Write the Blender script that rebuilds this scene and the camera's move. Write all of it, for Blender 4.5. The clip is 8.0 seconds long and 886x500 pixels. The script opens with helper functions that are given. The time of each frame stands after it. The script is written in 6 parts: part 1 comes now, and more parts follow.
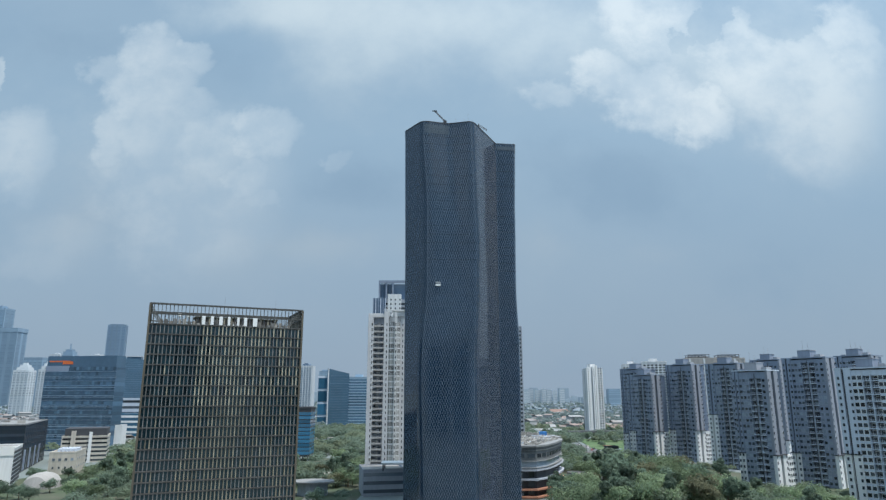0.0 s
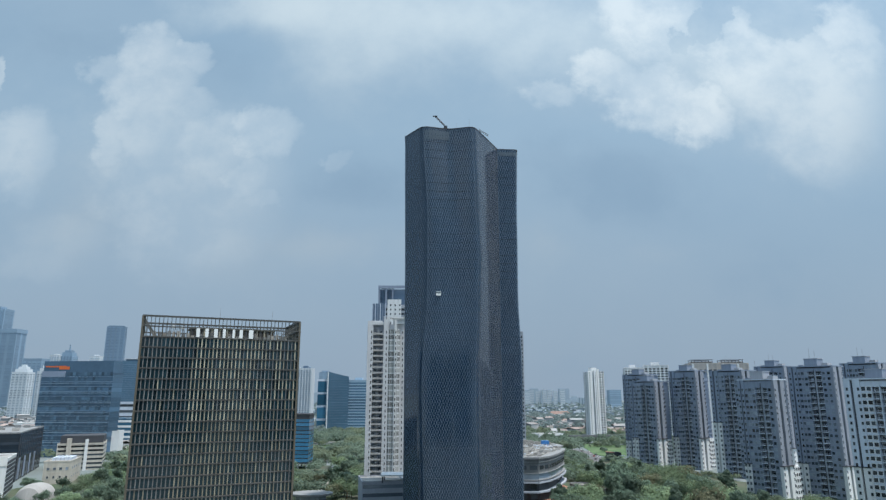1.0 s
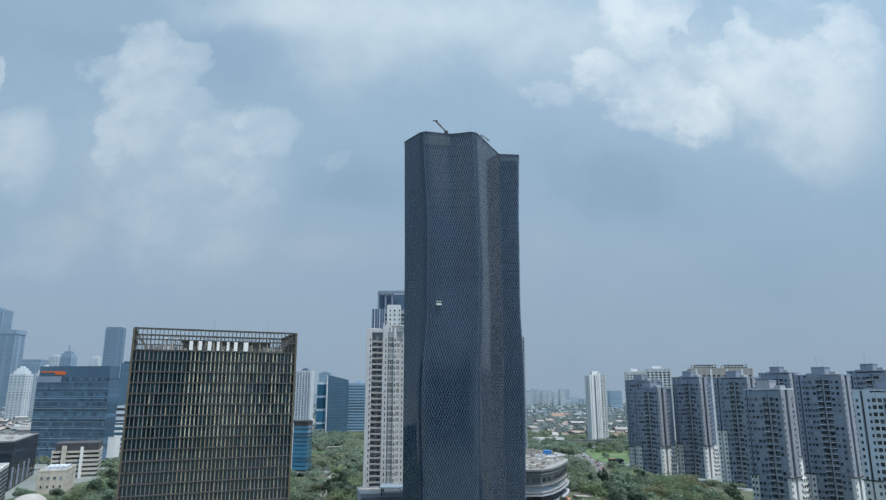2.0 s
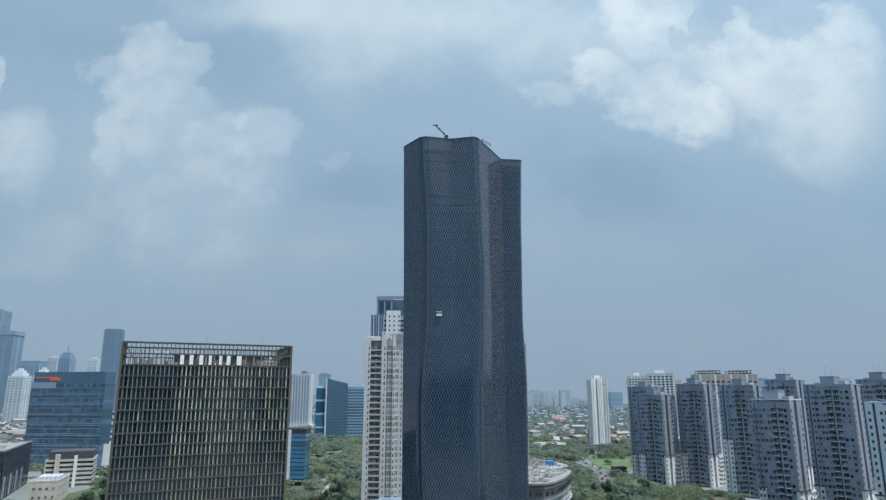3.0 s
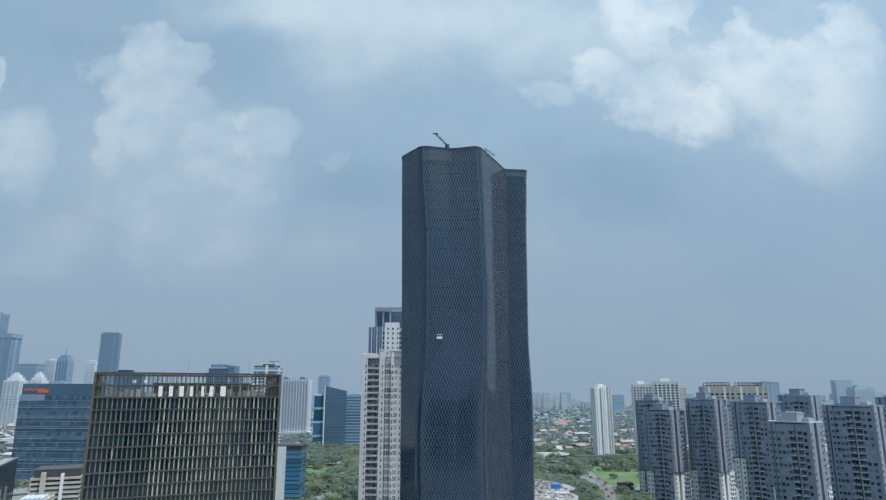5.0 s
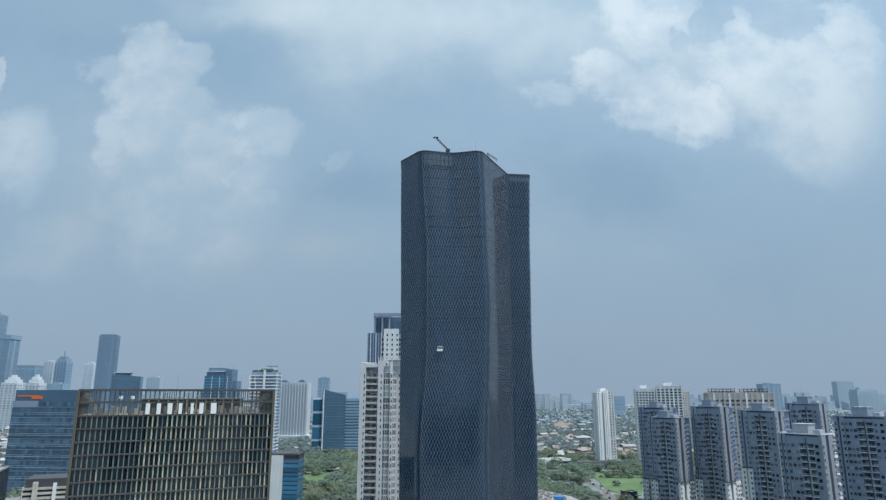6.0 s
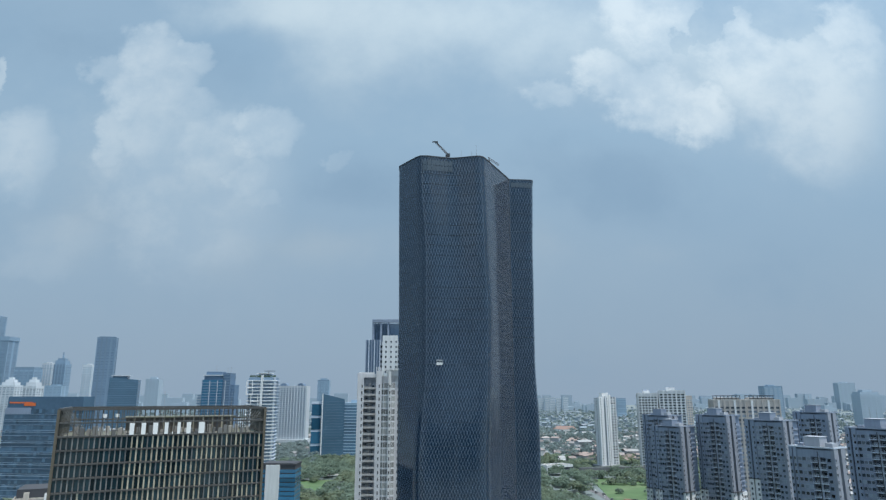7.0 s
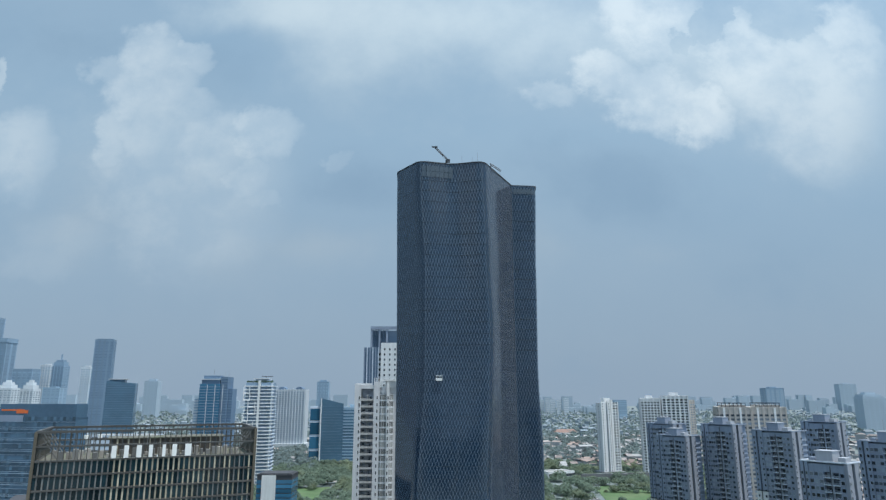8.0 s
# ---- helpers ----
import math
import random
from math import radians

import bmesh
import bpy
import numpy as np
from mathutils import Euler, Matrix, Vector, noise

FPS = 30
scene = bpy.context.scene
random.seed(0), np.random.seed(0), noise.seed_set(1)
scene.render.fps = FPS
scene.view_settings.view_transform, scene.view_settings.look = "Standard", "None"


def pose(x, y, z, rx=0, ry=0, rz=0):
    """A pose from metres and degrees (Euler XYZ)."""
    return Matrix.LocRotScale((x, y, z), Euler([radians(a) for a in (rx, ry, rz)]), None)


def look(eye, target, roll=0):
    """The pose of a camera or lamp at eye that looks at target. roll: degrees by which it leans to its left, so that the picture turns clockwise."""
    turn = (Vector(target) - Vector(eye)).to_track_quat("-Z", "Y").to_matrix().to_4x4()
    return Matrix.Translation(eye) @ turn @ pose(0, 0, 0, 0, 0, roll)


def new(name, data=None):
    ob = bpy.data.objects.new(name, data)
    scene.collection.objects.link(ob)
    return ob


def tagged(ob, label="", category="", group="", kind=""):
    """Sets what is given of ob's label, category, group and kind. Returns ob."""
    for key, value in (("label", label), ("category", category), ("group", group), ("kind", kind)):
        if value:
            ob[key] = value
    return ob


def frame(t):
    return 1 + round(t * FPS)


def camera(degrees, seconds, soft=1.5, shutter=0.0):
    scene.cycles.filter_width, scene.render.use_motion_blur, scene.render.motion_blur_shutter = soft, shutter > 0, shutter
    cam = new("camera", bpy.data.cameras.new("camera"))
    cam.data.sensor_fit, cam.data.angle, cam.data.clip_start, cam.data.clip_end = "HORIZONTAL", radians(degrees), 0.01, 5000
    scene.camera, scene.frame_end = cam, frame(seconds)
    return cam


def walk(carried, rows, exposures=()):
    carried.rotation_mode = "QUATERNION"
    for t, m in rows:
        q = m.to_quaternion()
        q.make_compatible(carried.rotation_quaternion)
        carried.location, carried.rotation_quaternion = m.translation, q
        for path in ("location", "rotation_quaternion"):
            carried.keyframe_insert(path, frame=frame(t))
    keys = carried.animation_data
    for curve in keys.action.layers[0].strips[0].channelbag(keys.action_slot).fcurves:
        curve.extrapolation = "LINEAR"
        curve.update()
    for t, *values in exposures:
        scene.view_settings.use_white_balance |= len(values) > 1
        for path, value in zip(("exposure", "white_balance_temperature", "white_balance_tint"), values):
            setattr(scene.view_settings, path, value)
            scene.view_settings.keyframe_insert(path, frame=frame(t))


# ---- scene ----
# ---- camera and its walk ----
cam = camera(69.36, 8.0, soft=1.35)
PITCH, ROLL = 12.635, 0.034
ROWS = [
    (0.0, 0.00, 0.00, 50.00, -0.052, 0.036),
    (0.5, -0.09, 2.56, 52.63, -0.053, 0.030),
    (1.0, -0.21, 5.20, 55.23, -0.039, 0.008),
    (1.5, -0.30, 7.99, 57.81, -0.031, -0.017),
    (3.0, -0.40, 18.36, 65.79, -0.016, -0.031),
    (3.5, -0.42, 22.10, 68.46, 0.001, -0.040),
    (4.0, -0.43, 25.89, 71.13, 0.002, -0.036),
    (4.5, -0.45, 29.74, 73.76, 0.007, -0.033),
    (6.0, -0.71, 41.93, 81.46, 0.021, -0.011),
    (6.5, -0.61, 46.23, 84.04, 0.028, -0.008),
    (7.0, -0.54, 50.56, 86.70, 0.038, 0.021),
    (7.5, -0.49, 54.91, 89.41, 0.051, 0.031),
    (8.0, -0.42, 59.30, 92.19, 0.042, 0.050),
]
walk(cam, [(t, pose(x, y, z, 90 + PITCH + dp, ROLL, yaw)) for t, x, y, z, yaw, dp in ROWS], [(0.0, 0.0, 6470, 9.8), (8.0, -0.02, 6360, 9.0)])

# ---- world, sun, exposure ----
SUN_EL, SUN_AZ = 72.0, 118.0          # degrees up; degrees clockwise from +y
world = bpy.data.worlds.new("sky")
scene.world = world
world.use_nodes = True
wt_ = world.node_tree
wn, wl = wt_.nodes, wt_.links
wn.clear()


def wmath(op, a, b=None, clamp=False):
    n = wn.new("ShaderNodeMath")
    n.operation = op
    n.use_clamp = clamp
    for i, v in enumerate((a, b)):
        if v is None:
            continue
        if isinstance(v, (int, float)):
            n.inputs[i].default_value = v
        else:
            wl.new(v, n.inputs[i])
    return n.outputs[0]


def wmix(fac, a, b):
    n = wn.new("ShaderNodeMix")
    n.data_type = "RGBA"
    for sock, v in ((n.inputs[0], fac), (n.inputs[6], a), (n.inputs[7], b)):
        if isinstance(v, (int, float)):
            sock.default_value = v
        elif isinstance(v, tuple):
            sock.default_value = (*v, 1)
        else:
            wl.new(v, sock)
    return n.outputs[2]


w_out = wn.new("ShaderNodeOutputWorld")
w_bg = wn.new("ShaderNodeBackground")
w_bg.inputs[1].default_value = 0.1
wl.new(w_bg.outputs[0], w_out.inputs[0])
w_sky = wn.new("ShaderNodeTexSky")
w_sky.sky_type = "NISHITA"
w_sky.sun_disc = False
w_sky.sun_elevation, w_sky.sun_rotation = radians(SUN_EL), radians(SUN_AZ)
w_sky.dust_density, w_sky.air_density = 3.0, 1.2
w_co = wn.new("ShaderNodeTexCoord")
w_sep = wn.new("ShaderNodeSeparateXYZ")
wl.new(w_co.outputs["Generated"], w_sep.inputs[0])
ay_ = wmath("MAXIMUM", wmath("ABSOLUTE", w_sep.outputs[1]), 0.12)
cu = wmath("DIVIDE", w_sep.outputs[0], ay_)
cv = wmath("DIVIDE", w_sep.outputs[2], ay_)
w_cb = wn.new("ShaderNodeCombineXYZ")
wl.new(cu, w_cb.inputs[0])
wl.new(cv, w_cb.inputs[1])
wl.new(w_sep.outputs[1], w_cb.inputs[2])


def wnoise(scale, detail, rough, seed, stretch=1.0):
    """A noise over the sky's own plane: its value, and its colour for pushing edges about."""
    mp = wn.new("ShaderNodeMapping")
    mp.inputs["Location"].default_value = (seed, seed * 0.7, 0)
    mp.inputs["Scale"].default_value = (1, stretch, 0.2)
    wl.new(w_cb.outputs[0], mp.inputs[0])
    n = wn.new("ShaderNodeTexNoise")
    n.inputs["Scale"].default_value, n.inputs["Detail"].default_value = scale, detail
    n.inputs["Roughness"].default_value = rough
    wl.new(mp.outputs[0], n.inputs["Vector"])
    return n.outputs[0], n.outputs[1]


def pushed(value, colour, channel, amount):
    sp = wn.new("ShaderNodeSeparateXYZ")
    wl.new(colour, sp.inputs[0])
    return wmath("ADD", value, wmath("MULTIPLY", wmath("SUBTRACT", sp.outputs[channel], 0.5), amount))


broad_noise, _ = wnoise(2.2, 5, 0.5, 5.7, 1.6)
mid_noise, mid_push = wnoise(5.0, 3, 0.5, 1.9, 1.2)
fine_noise, fine_push = wnoise(17.0, 7, 0.62, 3.1, 1.1)
# billowing edges: the plane is pushed about at two sizes before the heaps are laid on it
hu = pushed(pushed(cu, mid_push, 0, 0.10), fine_push, 0, 0.095)
hv = pushed(pushed(cv, mid_push, 1, 0.08), fine_push, 1, 0.085)
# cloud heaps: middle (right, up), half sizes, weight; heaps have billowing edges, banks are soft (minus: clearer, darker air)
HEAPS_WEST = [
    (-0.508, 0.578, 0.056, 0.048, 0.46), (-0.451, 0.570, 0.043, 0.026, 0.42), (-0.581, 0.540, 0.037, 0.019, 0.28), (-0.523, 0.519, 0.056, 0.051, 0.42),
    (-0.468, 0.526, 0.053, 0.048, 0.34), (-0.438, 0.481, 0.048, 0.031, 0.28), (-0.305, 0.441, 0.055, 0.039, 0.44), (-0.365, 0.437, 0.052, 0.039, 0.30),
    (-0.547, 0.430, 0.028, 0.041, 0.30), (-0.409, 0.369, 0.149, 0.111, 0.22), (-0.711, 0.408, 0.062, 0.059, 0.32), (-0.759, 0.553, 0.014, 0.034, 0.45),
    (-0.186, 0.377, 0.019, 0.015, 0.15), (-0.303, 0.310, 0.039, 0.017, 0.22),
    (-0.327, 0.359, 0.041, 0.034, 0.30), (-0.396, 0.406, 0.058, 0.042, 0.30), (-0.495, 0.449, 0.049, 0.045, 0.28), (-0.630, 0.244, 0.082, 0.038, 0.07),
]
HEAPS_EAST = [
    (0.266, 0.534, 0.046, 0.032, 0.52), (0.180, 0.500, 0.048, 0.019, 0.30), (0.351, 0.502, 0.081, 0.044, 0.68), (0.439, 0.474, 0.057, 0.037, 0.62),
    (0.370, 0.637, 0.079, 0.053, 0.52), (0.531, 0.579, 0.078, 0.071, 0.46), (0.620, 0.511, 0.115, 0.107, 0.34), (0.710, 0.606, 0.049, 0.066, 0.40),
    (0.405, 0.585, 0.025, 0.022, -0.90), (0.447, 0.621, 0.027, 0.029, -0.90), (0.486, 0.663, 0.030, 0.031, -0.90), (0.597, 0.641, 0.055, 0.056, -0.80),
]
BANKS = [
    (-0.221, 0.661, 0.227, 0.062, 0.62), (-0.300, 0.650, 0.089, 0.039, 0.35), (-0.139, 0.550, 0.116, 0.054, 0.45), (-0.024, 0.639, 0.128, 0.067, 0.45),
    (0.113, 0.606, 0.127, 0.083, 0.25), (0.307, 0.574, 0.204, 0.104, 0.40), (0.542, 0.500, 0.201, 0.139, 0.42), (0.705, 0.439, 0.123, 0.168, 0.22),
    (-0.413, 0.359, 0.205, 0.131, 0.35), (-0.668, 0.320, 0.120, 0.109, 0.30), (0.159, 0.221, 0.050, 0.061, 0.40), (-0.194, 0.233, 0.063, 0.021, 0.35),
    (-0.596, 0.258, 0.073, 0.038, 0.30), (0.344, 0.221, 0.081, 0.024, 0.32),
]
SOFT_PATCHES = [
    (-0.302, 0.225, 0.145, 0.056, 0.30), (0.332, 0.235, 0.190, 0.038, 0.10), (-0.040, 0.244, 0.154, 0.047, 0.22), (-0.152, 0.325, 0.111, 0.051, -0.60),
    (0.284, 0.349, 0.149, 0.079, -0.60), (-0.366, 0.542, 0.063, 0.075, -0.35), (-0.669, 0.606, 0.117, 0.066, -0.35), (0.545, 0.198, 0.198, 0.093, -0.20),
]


def bells(rows, spread):
    total = None
    for u0, v0, ru, rv, wgt in rows:
        du = wmath("DIVIDE", wmath("SUBTRACT", cu, u0), ru * spread)
        dv = wmath("DIVIDE", wmath("SUBTRACT", cv, v0), rv * spread)
        rr = wmath("ADD", wmath("MULTIPLY", du, du), wmath("MULTIPLY", dv, dv))
        bell = wmath("MULTIPLY", wmath("EXPONENT", wmath("MULTIPLY", rr, -1.0)), wgt)
        total = bell if total is None else wmath("ADD", total, bell)
    return total


def wstep(v, a, b, lo=0.0, hi=1.0):
    n = wn.new("ShaderNodeMapRange")
    n.interpolation_type = "SMOOTHSTEP"
    for k, x in enumerate((a, b, lo, hi)):
        n.inputs[k + 1].default_value = x
    wl.new(v, n.inputs[0])
    return n.outputs[0]


def lobes(rows, total=None):
    """Rounded cloud lobes laid over one another: crisp above, soft below; a minus weight cuts a hole."""
    for u0, v0, ru, rv, wgt in rows:
        du = wmath("DIVIDE", wmath("SUBTRACT", hu, u0), ru)
        dv = wmath("DIVIDE", wmath("SUBTRACT", hv, v0), rv)
        if wgt > 0:
            dv = wmath("MAXIMUM", dv, wmath("MULTIPLY", dv, -0.62))
        rr = wmath("ADD", wmath("MULTIPLY", du, du), wmath("MULTIPLY", dv, dv))
        lobe = wstep(rr, 1.55, 0.25, 0.0, wgt)
        if total is None:
            total = lobe
        elif wgt > 0:
            total = wmath("MAXIMUM", total, lobe)
        else:
            total = wmath("MAXIMUM", wmath("ADD", total, lobe), 0.0)
    return total


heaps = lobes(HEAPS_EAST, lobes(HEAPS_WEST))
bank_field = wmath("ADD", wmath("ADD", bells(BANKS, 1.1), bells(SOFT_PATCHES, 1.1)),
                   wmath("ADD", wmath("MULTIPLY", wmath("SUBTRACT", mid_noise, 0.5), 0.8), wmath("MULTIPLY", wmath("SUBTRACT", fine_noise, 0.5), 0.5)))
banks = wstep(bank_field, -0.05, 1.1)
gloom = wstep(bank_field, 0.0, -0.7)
veil = wmath("MULTIPLY", wmath("SUBTRACT", broad_noise, 0.30), 1.5, clamp=True)
# hazy air fills the lower sky, clear blue shows only high up
low = wn.new("ShaderNodeMapRange")
low.inputs[1].default_value, low.inputs[2].default_value = 0.0, 0.75
low.inputs[3].default_value, low.inputs[4].default_value = 0.97, 0.80
wl.new(cv, low.inputs[0])
haze_hi = wmix(veil, (2.95, 4.55, 6.1), (3.75, 5.2, 6.5))
haze_ramp = wn.new("ShaderNodeMapRange")
haze_ramp.inputs[1].default_value, haze_ramp.inputs[2].default_value = 0.0, 0.42
wl.new(cv, haze_ramp.inputs[0])
haze = wmix(haze_ramp.outputs[0], (2.95, 3.9, 5.0), haze_hi)
# the hazy air is brighter round the sun
w_dot = wn.new("ShaderNodeVectorMath")
w_dot.operation = "DOT_PRODUCT"
wl.new(w_co.outputs["Generated"], w_dot.inputs[0])
w_dot.inputs[1].default_value = (math.sin(radians(SUN_AZ)) * math.cos(radians(SUN_EL)), math.cos(radians(SUN_AZ)) * math.cos(radians(SUN_EL)), math.sin(radians(SUN_EL)))
aureole = wmath("POWER", wmath("MAXIMUM", w_dot.outputs["Value"], 0.0), 3.0)
air = wmix(low.outputs[0], w_sky.outputs[0], haze)
bank_tone = wmix(wstep(cv, 0.25, 0.6), (3.85, 4.85, 5.75), (5.8, 6.95, 7.7))
billow = wmath("ADD", wmath("MULTIPLY", mid_noise, 0.55), wmath("MULTIPLY", fine_noise, 0.45))
shade = wmix(wstep(billow, 0.38, 0.62), (5.3, 6.5, 7.5), (7.8, 8.6, 9.0))
dulled = wmix(wmath("MULTIPLY", gloom, 0.6), air, (2.35, 3.6, 5.0))
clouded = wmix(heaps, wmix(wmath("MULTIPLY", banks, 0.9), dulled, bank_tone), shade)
glow = wn.new("ShaderNodeVectorMath")
glow.operation = "SCALE"
wl.new(clouded, glow.inputs[0])
wl.new(wmath("ADD", wmath("MULTIPLY", aureole, 1.6), 1.0), glow.inputs["Scale"])
wl.new(glow.outputs[0], w_bg.inputs[0])

sun_data = bpy.data.lights.new("sun", "SUN")
sun_data.energy, sun_data.angle, sun_data.color = 4.2, radians(2.0), (1.0, 0.95, 0.88)
sun = new("sun", sun_data)
_a, _e = radians(SUN_AZ), radians(SUN_EL)
sun.matrix_world = look((0, 0, 400), (-300 * math.sin(_a) * math.cos(_e), -300 * math.cos(_a) * math.cos(_e), 400 - 300 * math.sin(_e)))
scene.view_settings.exposure = 0.0


# ---- materials ----
def material(name, col, rough=0.7, metal=0.0, var=0.18, scale=0.35, fine=6.0, bump=0.0, rand=0.0, island=0.0, streak=0.0, alt=None, spec=0.5, alt_at=0.55):
    """A surface with grain at two scales; rand and island vary the pieces, streak adds rain stains that run down."""
    m = bpy.data.materials.new(name)
    m.use_nodes = True
    nt = m.node_tree
    b = nt.nodes["Principled BSDF"]
    b.inputs["Roughness"].default_value, b.inputs["Metallic"].default_value = rough, metal
    b.inputs["Specular IOR Level"].default_value = spec
    co = nt.nodes.new("ShaderNodeTexCoord")

    def noise_of(sc, det, mapping=(1, 1, 1)):
        mp = nt.nodes.new("ShaderNodeMapping")
        mp.inputs["Scale"].default_value = mapping
        nt.links.new(co.outputs["Object"], mp.inputs[0])
        n = nt.nodes.new("ShaderNodeTexNoise")
        n.inputs["Scale"].default_value, n.inputs["Detail"].default_value = sc, det
        nt.links.new(mp.outputs[0], n.inputs["Vector"])
        return n.outputs[0]

    def mul(a, b_):
        n = nt.nodes.new("ShaderNodeMath")
        n.operation = "MULTIPLY_ADD"
        nt.links.new(a, n.inputs[0])
        n.inputs[1].default_value, n.inputs[2].default_value = b_, 1 - b_ / 2
        return n.outputs[0]

    def times(a, b_):
        n = nt.nodes.new("ShaderNodeMath")
        n.operation = "MULTIPLY"
        nt.links.new(a, n.inputs[0])
        nt.links.new(b_, n.inputs[1])
        return n.outputs[0]

    val = times(mul(noise_of(scale, 4), var * 2), mul(noise_of(fine, 3), var))
    if streak:
        val = times(val, mul(noise_of(0.9, 5, (1, 1, 0.06)), streak * 2))
    if rand:
        oi = nt.nodes.new("ShaderNodeObjectInfo")
        val = times(val, mul(oi.outputs["Random"], rand))
    if island:
        ge = nt.nodes.new("ShaderNodeNewGeometry")
        val = times(val, mul(ge.outputs["Random Per Island"], island))
    base = nt.nodes.new("ShaderNodeMix")
    base.data_type = "RGBA"
    base.inputs[6].default_value, base.inputs[7].default_value = (*col, 1), (*(alt or col), 1)
    mr = nt.nodes.new("ShaderNodeMapRange")
    mr.inputs[1].default_value, mr.inputs[2].default_value = alt_at - 0.06, alt_at + 0.06
    nt.links.new(noise_of(scale * 0.6 + 0.002, 6), mr.inputs[0])
    nt.links.new(mr.outputs[0], base.inputs[0])
    hs = nt.nodes.new("ShaderNodeHueSaturation")
    nt.links.new(base.outputs[2], hs.inputs["Color"])
    nt.links.new(val, hs.inputs["Value"])
    nt.links.new(hs.outputs[0], b.inputs["Base Color"])
    if bump:
        bp = nt.nodes.new("ShaderNodeBump")
        bp.inputs["Strength"].default_value, bp.inputs["Distance"].default_value = bump, 0.1
        nt.links.new(noise_of(fine, 4), bp.inputs["Height"])
        nt.links.new(bp.outputs[0], b.inputs["Normal"])
    return m


def glass_wall(name, col, rough=0.06, wave=0.02, rand=0.5, spec=0.6, var=0.25):
    """Dark coated glazing that mirrors the sky, with panes slightly out of true."""
    m = material(name, col, rough, 0.0, var, 0.05, 0.4, rand=rand, spec=spec)
    nt = m.node_tree
    b = nt.nodes["Principled BSDF"]
    co = nt.nodes.new("ShaderNodeTexCoord")
    n = nt.nodes.new("ShaderNodeTexNoise")
    n.inputs["Scale"].default_value, n.inputs["Detail"].default_value = 0.22, 2
    nt.links.new(co.outputs["Object"], n.inputs["Vector"])
    bp = nt.nodes.new("ShaderNodeBump")
    bp.inputs["Strength"].default_value, bp.inputs["Distance"].default_value = wave, 1.0
    nt.links.new(n.outputs[0], bp.inputs["Height"])
    nt.links.new(bp.outputs[0], b.inputs["Normal"])
    return m


M_TOWER_GLASS = glass_wall("tower glass", (0.010, 0.029, 0.058), 0.085, 0.02, rand=0.0, spec=0.75, var=0.25)
# rod colour carries the glass's blue reflection; the side face keeps greyer rods
M_LATTICE = material("lattice metal", (0.122, 0.18, 0.245), 0.5, 0.1, 0.15, 0.1, 2.0)
M_LATTICE_SIDE = material("side lattice metal", (0.145, 0.155, 0.17), 0.55, 0.1, 0.15, 0.1, 2.0)
M_SPANDREL = glass_wall("spandrel glass", (0.008, 0.016, 0.026), 0.2, 0.0, rand=0.4)
M_CROWN = material("crown screen", (0.06, 0.092, 0.122), 0.6, 0.0, 0.2, 0.2, 2.0)
M_GOLD = material("pale gold fin", (0.36, 0.325, 0.245), 0.5, 0.1, 0.2, 0.15, 1.5, rand=0.7, island=0.7, streak=0.2)
# greyer copy of the fin colour, for fins painted as shaded
M_BRONZE = material("shaded grey fin", (0.16, 0.163, 0.158), 0.5, 0.1, 0.2, 0.15, 1.5, rand=0.6, island=0.6, streak=0.2)
M_CORNER = material("weathered brown post", (0.11, 0.095, 0.07), 0.6, 0.1, 0.25, 0.2, 2.0, streak=0.3)
M_CROWN_FIN = material("dark bronze fin", (0.085, 0.082, 0.07), 0.5, 0.1, 0.2, 0.15, 1.5, rand=0.5, island=0.5)
M_BEAM = material("grey beam", (0.085, 0.084, 0.08), 0.5, 0.1, 0.25, 0.2, 3.0, rand=0.3, streak=0.2)
M_OFFICE_GLASS = glass_wall("office glass", (0.026, 0.06, 0.073), 0.08, 0.02, rand=1.2, spec=0.6)
M_WHITE = material("white render", (0.74, 0.75, 0.75), 0.75, 0, 0.12, 0.08, 2.0, streak=0.15)
M_CREAM = material("cream render", (0.65, 0.665, 0.68), 0.8, 0, 0.14, 0.08, 2.0, streak=0.2)
M_PALE = material("pale grey paint", (0.54, 0.60, 0.68), 0.8, 0, 0.12, 0.06, 2.0, streak=0.16)
M_GREY = material("mid grey paint", (0.25, 0.30, 0.385), 0.85, 0, 0.14, 0.08, 2.0, streak=0.2)
M_GREY_LIGHT = material("light grey paint", (0.36, 0.39, 0.44), 0.85, 0, 0.14, 0.08, 2.0, streak=0.2)
M_FIN_WALL = material("neutral grey paint", (0.27, 0.295, 0.345), 0.85, 0, 0.14, 0.08, 2.0, streak=0.2)
M_DARK = material("charcoal paint", (0.055, 0.06, 0.07), 0.8, 0, 0.2, 0.1, 2.0)
# dark coat that puts the shade of slots and recesses into colour
M_RECESS_SHADE = material("painted recess shade", (0.085, 0.092, 0.105), 0.9, 0, 0.25, 0.2, 2.0)
M_PANE = glass_wall("window pane", (0.035, 0.045, 0.055), 0.12, 0.02, rand=1.6)
# distant panes are coloured paler in place of haze
M_PANE_FAR = glass_wall("haze-toned window pane", (0.22, 0.28, 0.33), 0.2, 0.01, rand=0.7)
M_CURTAIN = glass_wall("curtained pane", (0.31, 0.32, 0.31), 0.15, 0.02, rand=1.2)
# pale base colour stands in for the sky reflected in these panes
M_PANE_MIX = glass_wall("reflection-toned pane", (0.18, 0.215, 0.255), 0.10, 0.02, rand=1.8)
M_TAN = material("tan render", (0.46, 0.425, 0.39), 0.85, 0, 0.15, 0.08, 2.0, streak=0.2)
M_BROWN = material("brown louvre", (0.08, 0.07, 0.06), 0.8, 0, 0.2, 0.3, 3.0, streak=0.2)
